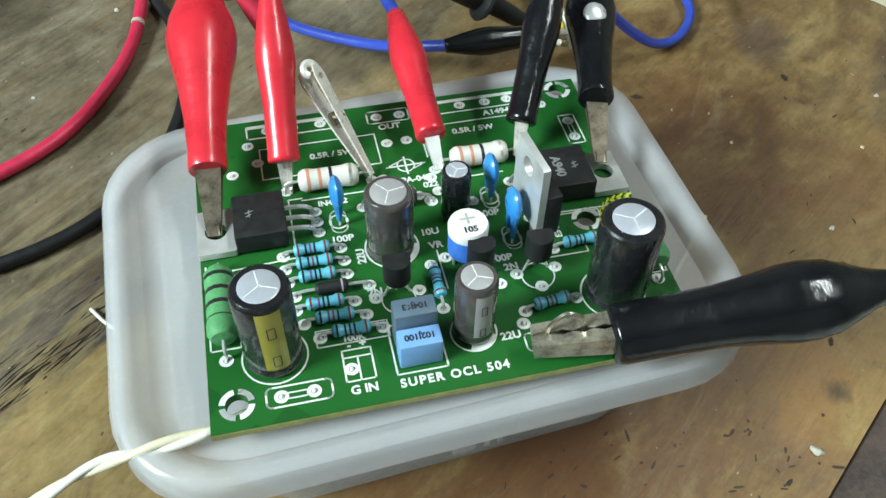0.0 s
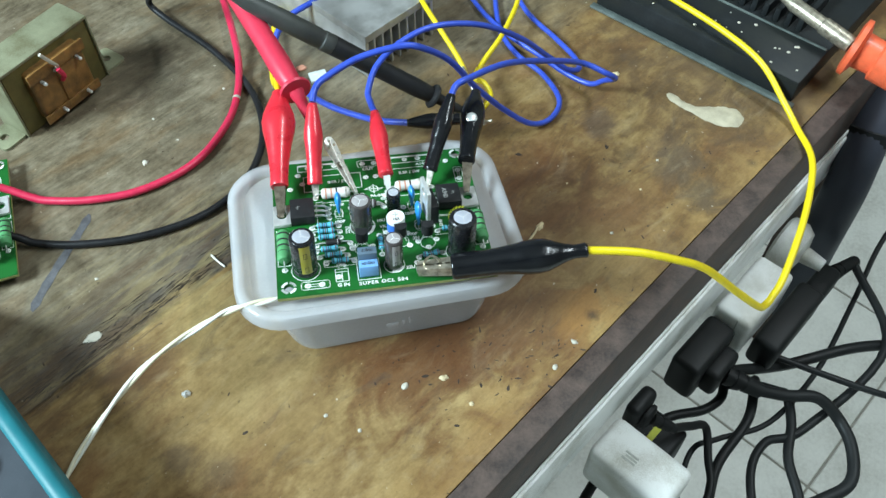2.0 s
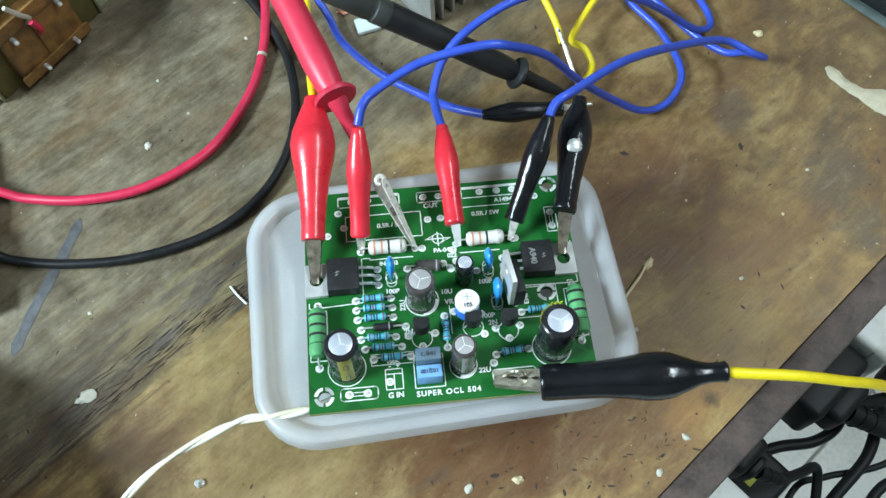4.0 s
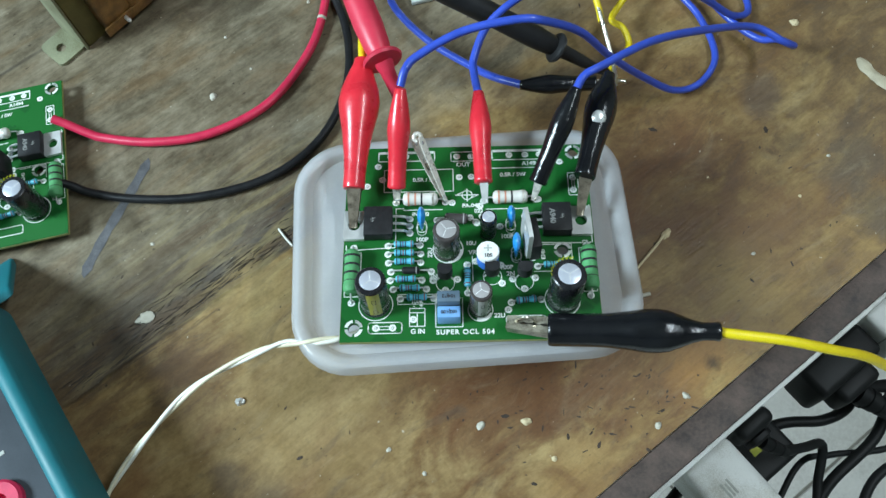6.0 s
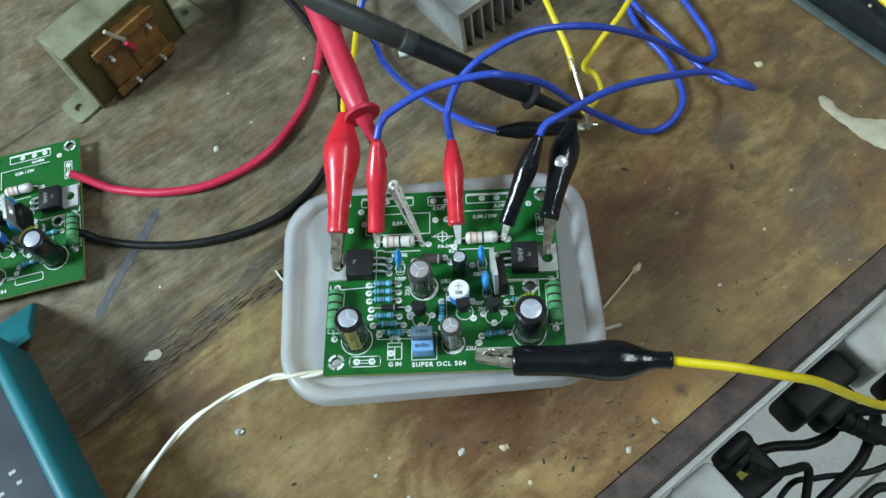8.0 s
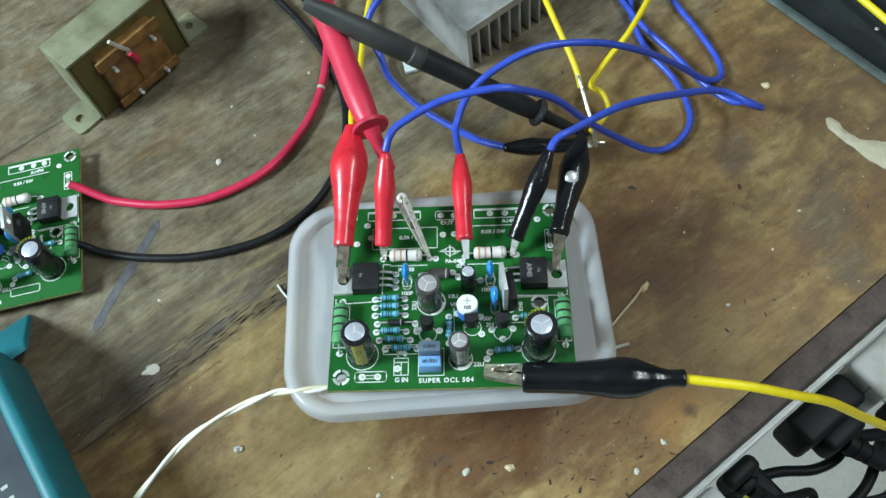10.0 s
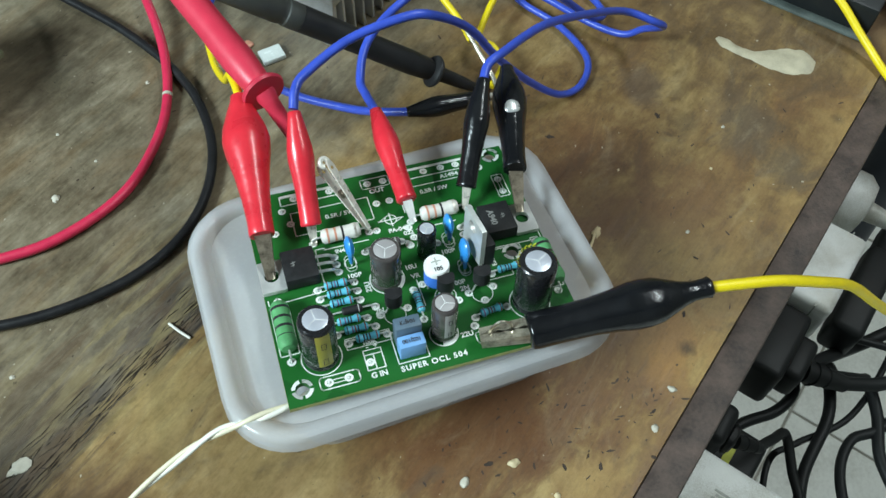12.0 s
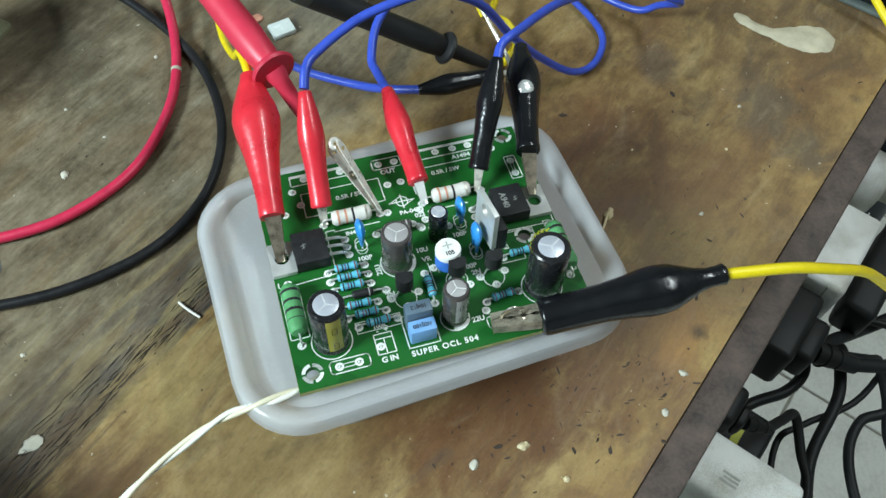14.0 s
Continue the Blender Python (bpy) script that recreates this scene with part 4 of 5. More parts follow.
# ---- clips and probes ----
def boot(name, prof, a, b, material, parent, label, squash=0.85):
    """A vinyl boot round a clip from a to b (mm); prof rows of (radius, share of its length)."""
    m, n = along_axis(a, b)
    rows = [(r, s * n) for r, s in prof]
    bm = lathe(rows, 28, m, squash)
    return part(name, bm, material, parent, label, smooth=60)


def jaws(tip, base, width, parent, material, gap=1.2, turn=0.0, taper=0.55, ajar=0.0):
    """Two toothed sheet-metal jaws that meet at the tip."""
    m, n = along_axis(base, tip)
    m = m @ Matrix.Rotation(radians(turn), 4, "Z")
    for s in (-1, 1):
        bm = bmesh.new()
        rows = 13
        left, right = [], []
        for k in range(rows):
            t = k / (rows - 1)
            w = width / 2 * (1 - taper * t)
            off = s * (gap * (1 - t) + ajar * t + 0.25)
            tooth = 0.45 if k % 2 else 0.0
            left.append([bm.verts.new(V(-w, off, t * n)), bm.verts.new(V(-w * 0.95, s * (tooth + 0.05) if t > 0.3 else off * 0.7, t * n))])
            right.append([bm.verts.new(V(w, off, t * n)), bm.verts.new(V(w * 0.95, s * (tooth + 0.05) if t > 0.3 else off * 0.7, t * n))])
        for k in range(rows - 1):
            bm.faces.new((left[k][0], left[k + 1][0], right[k + 1][0], right[k][0]))
            bm.faces.new((left[k][0], left[k][1], left[k + 1][1], left[k + 1][0]))
            bm.faces.new((right[k][0], right[k + 1][0], right[k + 1][1], right[k][1]))
        bmesh.ops.recalc_face_normals(bm, faces=bm.faces[:])
        bmesh.ops.solidify(bm, geom=bm.faces[:], thickness=0.35 * MM)
        bm.transform(m)
        part("jaw", bm, material, parent, smooth=30)


SMALL = [(2.7, 0), (2.95, 0.01), (2.95, 0.03), (2.85, 0.06), (2.9, 0.3), (3.25, 0.45), (3.65, 0.58), (3.5, 0.68), (2.8, 0.82), (2.1, 0.93), (1.8, 0.99), (1.4, 1.0)]
BIG = [(3.4, 0), (3.6, 0.01), (3.6, 0.04), (3.45, 0.08), (3.7, 0.25), (4.3, 0.40), (5.2, 0.55), (5.45, 0.64), (5.1, 0.73), (3.6, 0.86), (2.5, 0.93), (2.2, 0.99), (1.8, 1.0)]
clips = []


def clip(label, tip, start, end, prof, colour, jaw_width, metal=STEEL, turn=0.0, gap=1.4, squash=0.95, taper=0.55, ajar=0.0):
    ob = thing("alligator_clip", label, "test clip", group="alligator clips")
    back = Vector(start) + (Vector(end) - Vector(start)) * 0.15
    jaws(tip, back, jaw_width, ob, metal, gap, turn, taper, ajar)
    boot("boot", prof, start, end, colour, ob, "soft vinyl boot", squash)
    clips.append(ob)
    return ob


clip("large red vinyl-booted alligator clip on a transistor tab", (-36.8, 4.6, 43.6), (-36.3, 16.4, 47.4), (-33.2, 59.0, 56.5), [(3.3, 0), (3.5, 0.01), (3.5, 0.04), (3.45, 0.1), (3.9, 0.25), (4.9, 0.42), (6.3, 0.57), (6.7, 0.66), (6.1, 0.75), (4.1, 0.88), (2.8, 0.95), (2.5, 0.99), (2.0, 1.0)], RED_BOOT, 5.6, OLDSTEEL)
clip("small red vinyl-booted alligator clip on a resistor lead", (-23.3, 13.6, 40.6), (-22.9, 17.0, 45.6), (-19.8, 42.1, 64.2), SMALL, RED_BOOT, 3.6)
clip("small red vinyl-booted alligator clip on the middle lead", (5.2, 12.8, 41.0), (4.8, 18.2, 44.6), (4.1, 49.5, 48.6), SMALL, RED_BOOT, 3.6, TABMETAL)
clip("small glossy black vinyl-booted alligator clip", (20.4, 13.2, 40.6), (21.8, 17.0, 45.4), (34.6, 41.6, 60.9), SMALL, BLACK_BOOT, 3.4)
large_black = clip("large black vinyl-booted alligator clip with a bare screw", (34.6, 6.6, 42.4), (36.3, 17.0, 48.4), (47.0, 54.0, 49.0), [(r * 0.95, s) for r, s in BIG], BLACK_BOOT, 5.0, OLDSTEEL)
part("screw", lathe([(2.3, 0), (2.3, 0.7), (1.6, 1.2), (0.4, 1.3)], 16, along_axis((41.7, 35.6, 52.4), (42.0, 33.0, 59.0))[0]), TIN, large_black, "bright bare screw head")
front = clip("large black vinyl-booted alligator clip lying over the rim", (10.4, -29.2, 46.4), (22.0, -32.2, 49.0), (70.2, -35.4, 52.8), [(4.4, 0), (4.7, 0.01), (4.85, 0.03), (4.8, 0.2), (4.95, 0.34), (5.6, 0.47), (6.3, 0.56), (6.4, 0.63), (6.0, 0.70), (4.7, 0.77), (3.3, 0.84), (2.6, 0.90), (2.6, 0.96), (2.85, 0.985), (2.2, 1.0)], BLACK_BOOT, 5.0, AGED, 90, 2.7, taper=0.2, ajar=1.7)
clip("small black vinyl-booted alligator clip lying on its side", (54.0, 71.0, 16.0), (47.5, 71.0, 17.0), (19.3, 70.7, 18.6), SMALL, BLACK_BOOT, 3.4)
# wire loop held in the front clip's jaws
part("wire_loop", tube([(12.8, -29.4, 46.6), (12.9, -29.4, 50.6), (15.2, -29.6, 53.6), (17.8, -30.0, 51.6), (18.4, -30.4, 47.0)], 0.42, 6, 5), BARE_WIRE, front)

bare = thing("bare_clip", "bare nickel-plated spring clip standing on a lead", "test clip", group="alligator clips")
m, n = along_axis((-7.6, 13.9, 41.6), (-15.5, 29.8, 55.2))
for s, w0, w1 in ((1, 0.6, 1.5), (-1, 0.5, 1.1)):
    bm = sheet([(-w0, 0), (w0, 0), (w1 * 0.8, n * 0.45), (w1, n * 0.92), (w1 * 0.6, n), (-w1 * 0.6, n), (-w1, n * 0.92), (-w1 * 0.8, n * 0.45)], [circle(0, n * 0.9, 0.6, 10)], 0, 0.4)
    bm.transform(m @ Matrix.Rotation(radians(20), 4, "Z") @ Matrix.Rotation(radians(90), 4, "X") @ Matrix.Translation(V(0, 0, s * 0.5)) @ Matrix.Rotation(radians(4.5 * s), 4, "X"))
    part("arm", bm, BRIGHT, bare, smooth=30)
part("loop", tube([m @ V(1.15 * math.cos(radians(a)), 0.3, n - 0.2 + 1.15 * math.sin(radians(a))) / MM for a in range(-60, 250, 30)], 0.75, 8, 3), BRIGHT, bare)
part("spring", lathe([(1.0, -1.3), (1.3, -1.2), (1.3, 1.2), (1.0, 1.3)], 14, m @ Matrix.Translation(V(0, 0, n * 0.55)) @ Matrix.Rotation(math.pi / 2, 4, "Y")), OLDSTEEL, bare)

red_probe = thing("test_probe", "pinkish red hand-held test probe with a finger guard", "test probe", group="test probes")
R0, RD = Vector((-26.2, 56.4, 58.6)), Vector((-0.34, 0.93, 0.10)).normalized()
m, n = along_axis(R0, R0 + RD * 140)
part("body", lathe([(3.2, 1), (4.3, 5), (4.9, 14), (4.6, 30), (4.9, 55), (5.0, 120), (4.0, 138), (2.6, 140)], 26, m), RED_PROBE, red_probe, "tapering ribbed probe body")
part("finger_guard", lathe([(3.0, -1.0), (6.3, -0.6), (6.7, 0.2), (6.3, 1.0), (4.0, 2.0)], 28, m), RED_PROBE, red_probe, "flared finger guard")
m2, n2 = along_axis(R0, R0 + Vector((4.6, -9.0, -8.5)) * 1.3)
part("nose", lathe([(3.2, 0), (3.0, 2), (2.7, 3), (2.7, 3.4), (2.5, 3.8), (2.0, n2 - 1), (1.0, n2)], 20, m2), RED_PROBE, red_probe)

black_probe = thing("test_probe", "black and grey hand-held test probe with a finger guard", "test probe", group="test probes")
K0, KD = Vector((34.1, 86.8, 17.6)), Vector((-0.80, 0.10, 0.59)).normalized()
m, n = along_axis(K0, K0 + KD * 54)
part("body", lathe([(3.0, 1), (3.8, 3), (4.3, 10), (4.2, 30), (4.5, n)], 24, m), BLACK_PROBE, black_probe)
part("finger_guard", lathe([(3.0, -1.0), (5.4, -0.6), (5.9, 0.2), (5.5, 1.0), (3.6, 2.0)], 26, m), BLACK_PROBE, black_probe, "flared finger guard")
m2, n2 = along_axis(K0 + KD * 54, K0 + KD * 102)
part("sleeve", lathe([(4.3, 0), (4.5, 0.6), (4.5, 5), (4.2, 5.4), (4.2, 7), (4.45, 7.4), (4.4, 26), (3.6, 40), (2.2, n2)], 24, m2), GREY_PROBE, black_probe, "grey sleeve")
m3, n3 = along_axis(K0, K0 - KD * 25)
part("nose", lathe([(2.9, 0), (2.6, 5), (2.3, 12), (1.6, n3 - 4), (0.7, n3)], 18, m3), BLACK_PROBE, black_probe)


# ---- cords ----
def cord(name, label, points, radius, material, group="", wobble=0.0, steps=8):
    bm = tube(points, radius, 10, steps, wobble=wobble)
    return solid(name, bm, material, label, "wire", group, smooth=60)


BLUES = "blue test leads"
cord("blue_wire", "thin blue wire arching from a red clip to the bench", [(-19.8, 42.5, 64.5), (-18, 47, 67), (-14, 51, 68), (0, 57, 71), (17, 59, 73), (26, 60, 70), (38, 64, 58), (50, 68, 38), (65, 72, 18), (79, 74, 5), (90, 79, 2), (97, 91, 2), (93, 110, 2), (83, 128, 2), (79, 150, 2), (84, 190, 2)], 1.35, BLUE_WIRE, BLUES)
cord("blue_wire", "thin blue wire curling from the lying black clip", [(20, 70.7, 18.6), (10, 77, 15), (1, 86, 10), (-15, 101, 6), (-28, 118, 4), (-33, 131, 4), (-38, 142, 12), (-30, 152, 20), (-12, 158, 26), (2, 172, 26), (12, 200, 10)], 1.5, BLUE_WIRE, BLUES)
cord("blue_wire", "thin blue wire arching from the middle red clip", [(4.1, 49, 48.6), (3, 56, 48.5), (3, 63, 48), (8, 73, 52), (19, 80, 57), (35, 87, 58), (56, 92, 52), (76, 97, 38), (92, 103, 20), (104, 105, 8), (112, 110, 3), (112, 120, 2), (106, 136, 2), (96, 160, 2), (92, 195, 2)], 1.35, BLUE_WIRE, BLUES)
cord("blue_wire", "thin blue wire arching from the black clip", [(34.4, 41.2, 60.5), (37, 45, 62), (42, 48, 62), (61, 61, 56), (83, 73, 44), (102, 81, 33), (113, 78, 28), (119, 80, 22), (118, 90, 12), (113, 95, 6), (104, 105, 5), (94, 122, 4), (82, 140, 4), (72, 165, 2), (64, 200, 2)], 1.35, BLUE_WIRE, BLUES)
YELLOWS = "yellow wires"
cord("yellow_wire", "yellow wire trailing from the front clip over the bench edge", [(69, -35.4, 52.6), (76, -36.5, 52.5), (89, -38, 50.5), (103, -39.5, 45), (116, -40, 37), (132, -41, 20), (146, -41, 5), (151, -39, 1.5), (155, -36, 2), (163, -28, 4), (181, -4, 6), (196, 20, 5), (203, 36, 3), (204, 52, 2.2), (202, 66, 6), (195, 86, 15.5), (183, 110, 18), (165, 140, 18), (150, 165, 16), (135, 200, 6)], 1.55, YELLOW_WIRE, YELLOWS)
cord("yellow_wire", "yellow wire stripped and twisted onto a bare joint", [(52, 99, 16), (50, 108, 19), (43, 128, 24), (38, 145, 26), (34, 175, 22), (30, 205, 14)], 1.3, YELLOW_WIRE, YELLOWS)
cord("yellow_wire", "yellow wire knotted near the bare joint", [(55, 84, 6), (60, 88, 8), (63, 94, 8), (61, 100, 10), (57, 104, 10), (60, 110, 10), (66, 118, 11), (76, 131, 12), (90, 158, 10), (100, 190, 6)], 1.3, YELLOW_WIRE, YELLOWS)
cord("yellow_wire", "short yellow wire behind the large red clip", [(-33.2, 58.6, 56.2), (-33.5, 64, 56), (-34.5, 74, 50), (-37, 92, 30), (-40, 118, 14), (-40, 150, 6), (-36, 190, 3)], 1.3, YELLOW_WIRE, YELLOWS)
cord("bare_joint", "bare tinned wire joint between yellow wires", [(50, 108, 19), (52, 99, 17), (54, 90, 14), (56, 83, 10), (57, 78, 4)], 0.9, BARE_WIRE, steps=6)
cord("bare_joint", "bent bare wire end beside the black clip", [(53, 78, 7), (57, 80, 4), (61, 79, 5)], 0.9, BARE_WIRE, steps=5)
cord("red_wire", "thick red wire curving over the bench to the second board", [(-163, 71.5, 8), (-158, 70, 6), (-150, 67, 3.5), (-143, 65, 2.4), (-124, 62.4, 2.4), (-102, 65, 2.4), (-80, 77, 2.4), (-66, 97, 2.4), (-59.5, 117, 2.4), (-57.5, 140, 4.5), (-60, 165, 7), (-66, 200, 3)], 1.8, RED_WIRE)
solid("tie_band", tube([(-59.5, 116.5, 2.6), (-59.4, 117.1, 2.6), (-59.3, 117.7, 2.6)], 1.95, 12, 3), CHIP, "pale tape band round the red wire", "tape")
cord("black_wire", "thick black wire curving over the bench to the second board", [(-157, 44, 8), (-152, 43, 5.5), (-145, 41, 2.8), (-127, 38, 2.2), (-103, 38, 2.2), (-78, 44.5, 2.2), (-60, 58, 2.2), (-50, 77, 2.2), (-47.5, 99, 2.2), (-53, 124, 2.2), (-70, 154, 2.2), (-95, 184, 3), (-103, 192, 8), (-97, 186, 18), (-82, 166, 30), (-62, 132, 55), (-47, 100, 75), (-44, 97, 75)], 1.7, BLACK_WIRE)

# a twisted pair of white and bare wires, soldered under the board's corner
pair = thing("twisted_wire_pair", "twisted pair of thin white wires leaving the board", "wire")
core = spline([(-33, -29, 41.5), (-41, -31.2, 42.6), (-50, -32.0, 42.4), (-58, -31.2, 39), (-68, -33, 35), (-86, -40, 29), (-100, -50.5, 23), (-115, -65, 13.5), (-124, -78, 7), (-132, -96, 3), (-140, -125, 2.5)], 14)
for s, mat, lab in ((0, WHITE_WIRE, "white insulated strand"), (math.pi, CREAM_WIRE, "shiny cream strand")):
    pts = []
    for i, p in enumerate(core):
        d = (core[min(i + 1, len(core) - 1)] - core[max(i - 1, 0)]).normalized()
        u = d.cross(Vector((0, 0, 1))).normalized()
        w = u.cross(d)
        a = i * 0.17 + s
        pts.append(p + (u * math.cos(a) + w * math.sin(a)) * 0.52)
    part("strand", tube(pts, 0.72, 8, 2), mat, pair, lab, smooth=60)


# ---- transformer ----
transformer = thing("transformer", "small mains transformer with a yellow steel yoke", "transformer", Matrix(((0.667, -0.745, 0, -0.1545), (0.745, 0.667, 0, 0.108), (0, 0, 1, 0), (0, 0, 0, 1))))
part("core", box((0, 3.5, 0.3), (49, 21, 35.2), 0.5), LAMINATION, transformer, "stacked dark olive laminations")
for k in range(9):
    part("lamination", box((-0.4, 4.2 + 1.9 * k, 0.4), (49.4, 5.2 + 1.9 * k, 35.4)), LAMINATION, transformer)
part("yoke", join(box((-1.6, 2.8, 35.4), (50.6, 21.6, 37.0), 0.4), box((-1.6, 2.8, 0.2), (-0.5, 21.6, 36), 0.3), box((49.6, 2.8, 0.2), (50.7, 21.6, 36), 0.3)), YOKE, transformer, "yellow passivated steel strap")
for x0, x1, cx in ((-14, -0.6, -8.2), (50, 63.5, 57.5)):
    part("foot", sheet(round_rect(x0, 4.5, x1, 19.5, 2.2, 3), [circle(cx, 12, 2.1, 14)], 0.1, 1.4), YOKE, transformer, "yellow steel mounting foot with a hole")
part("coil", box((9, -1.5, 4.5), (40, 26, 31.5), 2.2, segments=3), COIL_WRAP, transformer, "amber varnished coil wrapping")
part("bobbin", join(box((8.0, -2.6, 3.2), (41.0, -1.4, 8.0), 0.4), box((8.0, -2.6, 27.0), (41.0, -1.4, 32.8), 0.4), box((22.5, -2.4, 8), (26, -1.3, 27), 0.4)), COIL_WRAP, transformer)
for x, z in ((14, 26), (35, 26), (18, 6.5), (33, 6.5)):
    part("terminal", lathe([(0.9, 0), (0.9, 3.2), (0.3, 3.8)], 8, along_axis((x, -2.2, z), (x, -8, z))[0]), TIN, transformer)
part("lead_wire", tube([(22, -2.4, 27), (23, -4.5, 30), (21, -5, 34), (18, -4, 40)], 0.9, 8, 5), CHIP, transformer, "cut pale lead wire")
part("lead_wire", tube([(24, -2.2, 20), (24, -5, 24), (22.5, -5, 29)], 1.2, 8, 5), RED_WIRE, transformer, "cut red lead wire")

# ---- heat sink ----
sink = thing("heat_sink", "dull aluminium heat sink with upright fins", "heat sink", Matrix(((0.80, -0.60, 0, 0.0065), (0.60, 0.80, 0, 0.1235), (0, 0, 1, 0), (0, 0, 0, 1))))
part("base_plate", box((0, 0, 21.5), (48, 96, 26), 0.4), ALU_SINK, sink, "flat aluminium base plate")
for k in range(9):
    x = 0 if k == 0 else 5.6 * k
    part("fin", box((x, 0.3, 0.1), (x + (2.2 if k in (0, 8) else 1.2), 95.7, 21.7), 0.25), ALU_SINK, sink)

# ---- multimeter ----
meter = thing("multimeter", "slate multimeter in a teal bumper, propped on its stand", "multimeter", Matrix(((0.575, 0.818, 0, -0.163), (-0.818, 0.575, 0, -0.008), (0, 0, 1, 0), (0, 0, 0, 1))))
part("body", box((1, -84, 9), (168, -4.6, 34.6), 3), METER_BODY, meter, "slate grey moulded body")
for lo, hi in (((-1, -7.2, 9), (170, -1, 36)), ((-5, -84, 9), (1.6, -7, 36)), ((-1, -90, 9), (170, -84, 36))):
    part("bumper_side", box(lo, hi, 2.6, segments=3), TEAL, meter, "teal rubber bumper")
for a, b in ((-27, -2), (140, 128)):
    flap = box((0, -78, 0), (5, 6 if a < 0 else -12, 22), 1.6, segments=3)
    for v in flap.verts:
        v.co.x += (a + (b - a) * v.co.z / (22 * MM)) * MM
    part("stand", flap, TEAL, meter, "teal prop-up stand resting on the bench")
part("socket", lathe([(6.6, 0), (6.6, 2.2), (5.8, 3.0), (2.4, 3.0), (2.2, 0.4)], 26, flat(69, -20.5, 34.5)), PINK_RED, meter, "round red socket")
for k, (x, y, w) in enumerate(((50, -24, 5), (50, -17, 4), (54.5, -25, 7), (54.5, -16, 3))):
    part("printed_bar", box((x, y, 34.55), (x + 1.2, y + w * 0.6, 34.75)), LABEL_GREY, meter)

# ---- black power supply, soldering iron ----
case = thing("power_supply", "scuffed black enamel power supply case with dusty specks", "power supply", Matrix(((0.634, 0.773, 0, 0.133), (-0.773, 0.634, 0, 0.160), (0, 0, 1, 0), (0, 0, 0, 1))))
part("body", box((0.5, 2.2, 0.3), (117, 120, 13.5), 1.2), BLACK_BOX, case, "black enamelled sheet case")
part("lower_flange", box((-1, -1.6, 0.1), (119, 2.4, 1.6), 0.5), GREY_EDGE, case, "worn grey lower flange")
part("top_seam", box((1, 32, 13.4), (116, 33.2, 14.4), 0.3), GREY_EDGE, case)
for k in range(13):
    part("cooling_rib", box((20 + 6.4 * k, 36, 13.3), (23 + 6.4 * k, 66, 21), 0.8), BLACK_BOX, case)
rng = random.Random(4)
for k in range(26):
    x, y, r = rng.uniform(6, 112), rng.uniform(5, 30), rng.uniform(0.4, 1.1)
    part("dust_speck", lathe([(r, 13.4), (r * 0.8, 13.7), (r * 0.3, 13.9)], 7, flat(x, y, 0)), CHIP, case)

iron = thing("soldering_iron", "soldering iron with a steel barrel and coral orange collar", "soldering iron")
I0, I1 = (220, 113, 26), (238, 84, 22)
m, n = along_axis(I0, I1)
part("barrel", lathe([(1.6, -10), (3.0, -2), (3.6, 0), (3.6, n * 0.5), (4.2, n * 0.52), (4.2, n - 3), (3.8, n)], 20, m), AGED, iron, "heat-tinted steel barrel")
m, n = along_axis(I1, (262, 60, 18))
part("collar", lathe([(11.0, 0), (14.0, 0.8), (14.2, 3.2), (9.0, 5.0), (8.4, 13), (10.6, 14), (11.2, n)], 28, m), ORANGE, iron, "coral orange flared collar")
part("handle", lathe([(11.0, n), (10.4, n + 20), (11.6, n + 60), (8.0, n + 90)], 24, m), ORANGE, iron)
hose = thing("rubber_hose", "thick dark slate rubber hose over the bench edge", "hose")
part("sleeve", tube([(336, 146, 11), (298, 106, -10), (268, 76, -32), (257, 60, -60), (255, 56, -100), (250, 48, -160)], 11.5, 18, 6), GRIP, hose, "dark slate rubber sleeve", smooth=60)
m, n = along_axis((268, 76, -32), (258, 62, -58))
part("collar", lathe([(11.8, 0), (12.6, 0.8), (12.6, 7), (11.8, 7.8)], 22, m), BLACK_RUBBER, hose, "black rubber collar")

# ---- power strip, plugs and cords past the bench's edge ----
strip = thing("power_strip", "long white power strip fixed along the bench edge", "power strip")
part("housing", edge_box(-120, 330, 93.1, 95.6, -64, -34, 0.7), WHITE_PLASTIC, strip, "white plastic housing")
part("raised_lip", edge_box(-120, 330, 93.1, 94.3, -34.3, -31.5, 0.4), WHITE_PLASTIC, strip)


def outward(a, p, z):
    return Matrix.Translation(V(*on_edge(a, p, z))) @ Matrix(((EX.x, 0, EY.x, 0), (EX.y, 0, EY.y, 0), (0, 1, 0, 0), (0, 0, 0, 1)))


adapter = thing("charger", "white wall charger with a faded grey label", "charger")
part("body", edge_box(30, 55, 95.9, 138, -106, -75, 3.5, 3), WHITE_PLASTIC, adapter, "rounded white casing")
for k in range(3):
    part("label_bar", edge_box(38 + 1.7 * k, 39 + 1.7 * k, 109 + 1.0 * (k % 2), 116, -75.1, -74.85), LABEL_GREY, adapter)
plug_w = thing("charger", "cream wall charger in the power strip", "charger")
part("body", edge_box(136, 181, 95.9, 116.5, -104, -72, 3, 3), WHITE_PLASTIC, plug_w, "rounded cream casing")
part("parting_line", edge_box(135.8, 181.2, 109, 109.6, -103, -72.5), LABEL_GREY, plug_w)
round_plug = thing("plug", "round white mains plug", "plug")
part("body", lathe([(14, 0), (15.5, 1.5), (15.5, 9), (12, 14), (5, 15.5)], 30, outward(206, 95.9, -84)), WHITE_PLASTIC, round_plug)
part("strain_relief", lathe([(5, 15), (4.2, 22), (3.6, 27)], 16, outward(206, 95.9, -84)), WHITE_PLASTIC, round_plug)
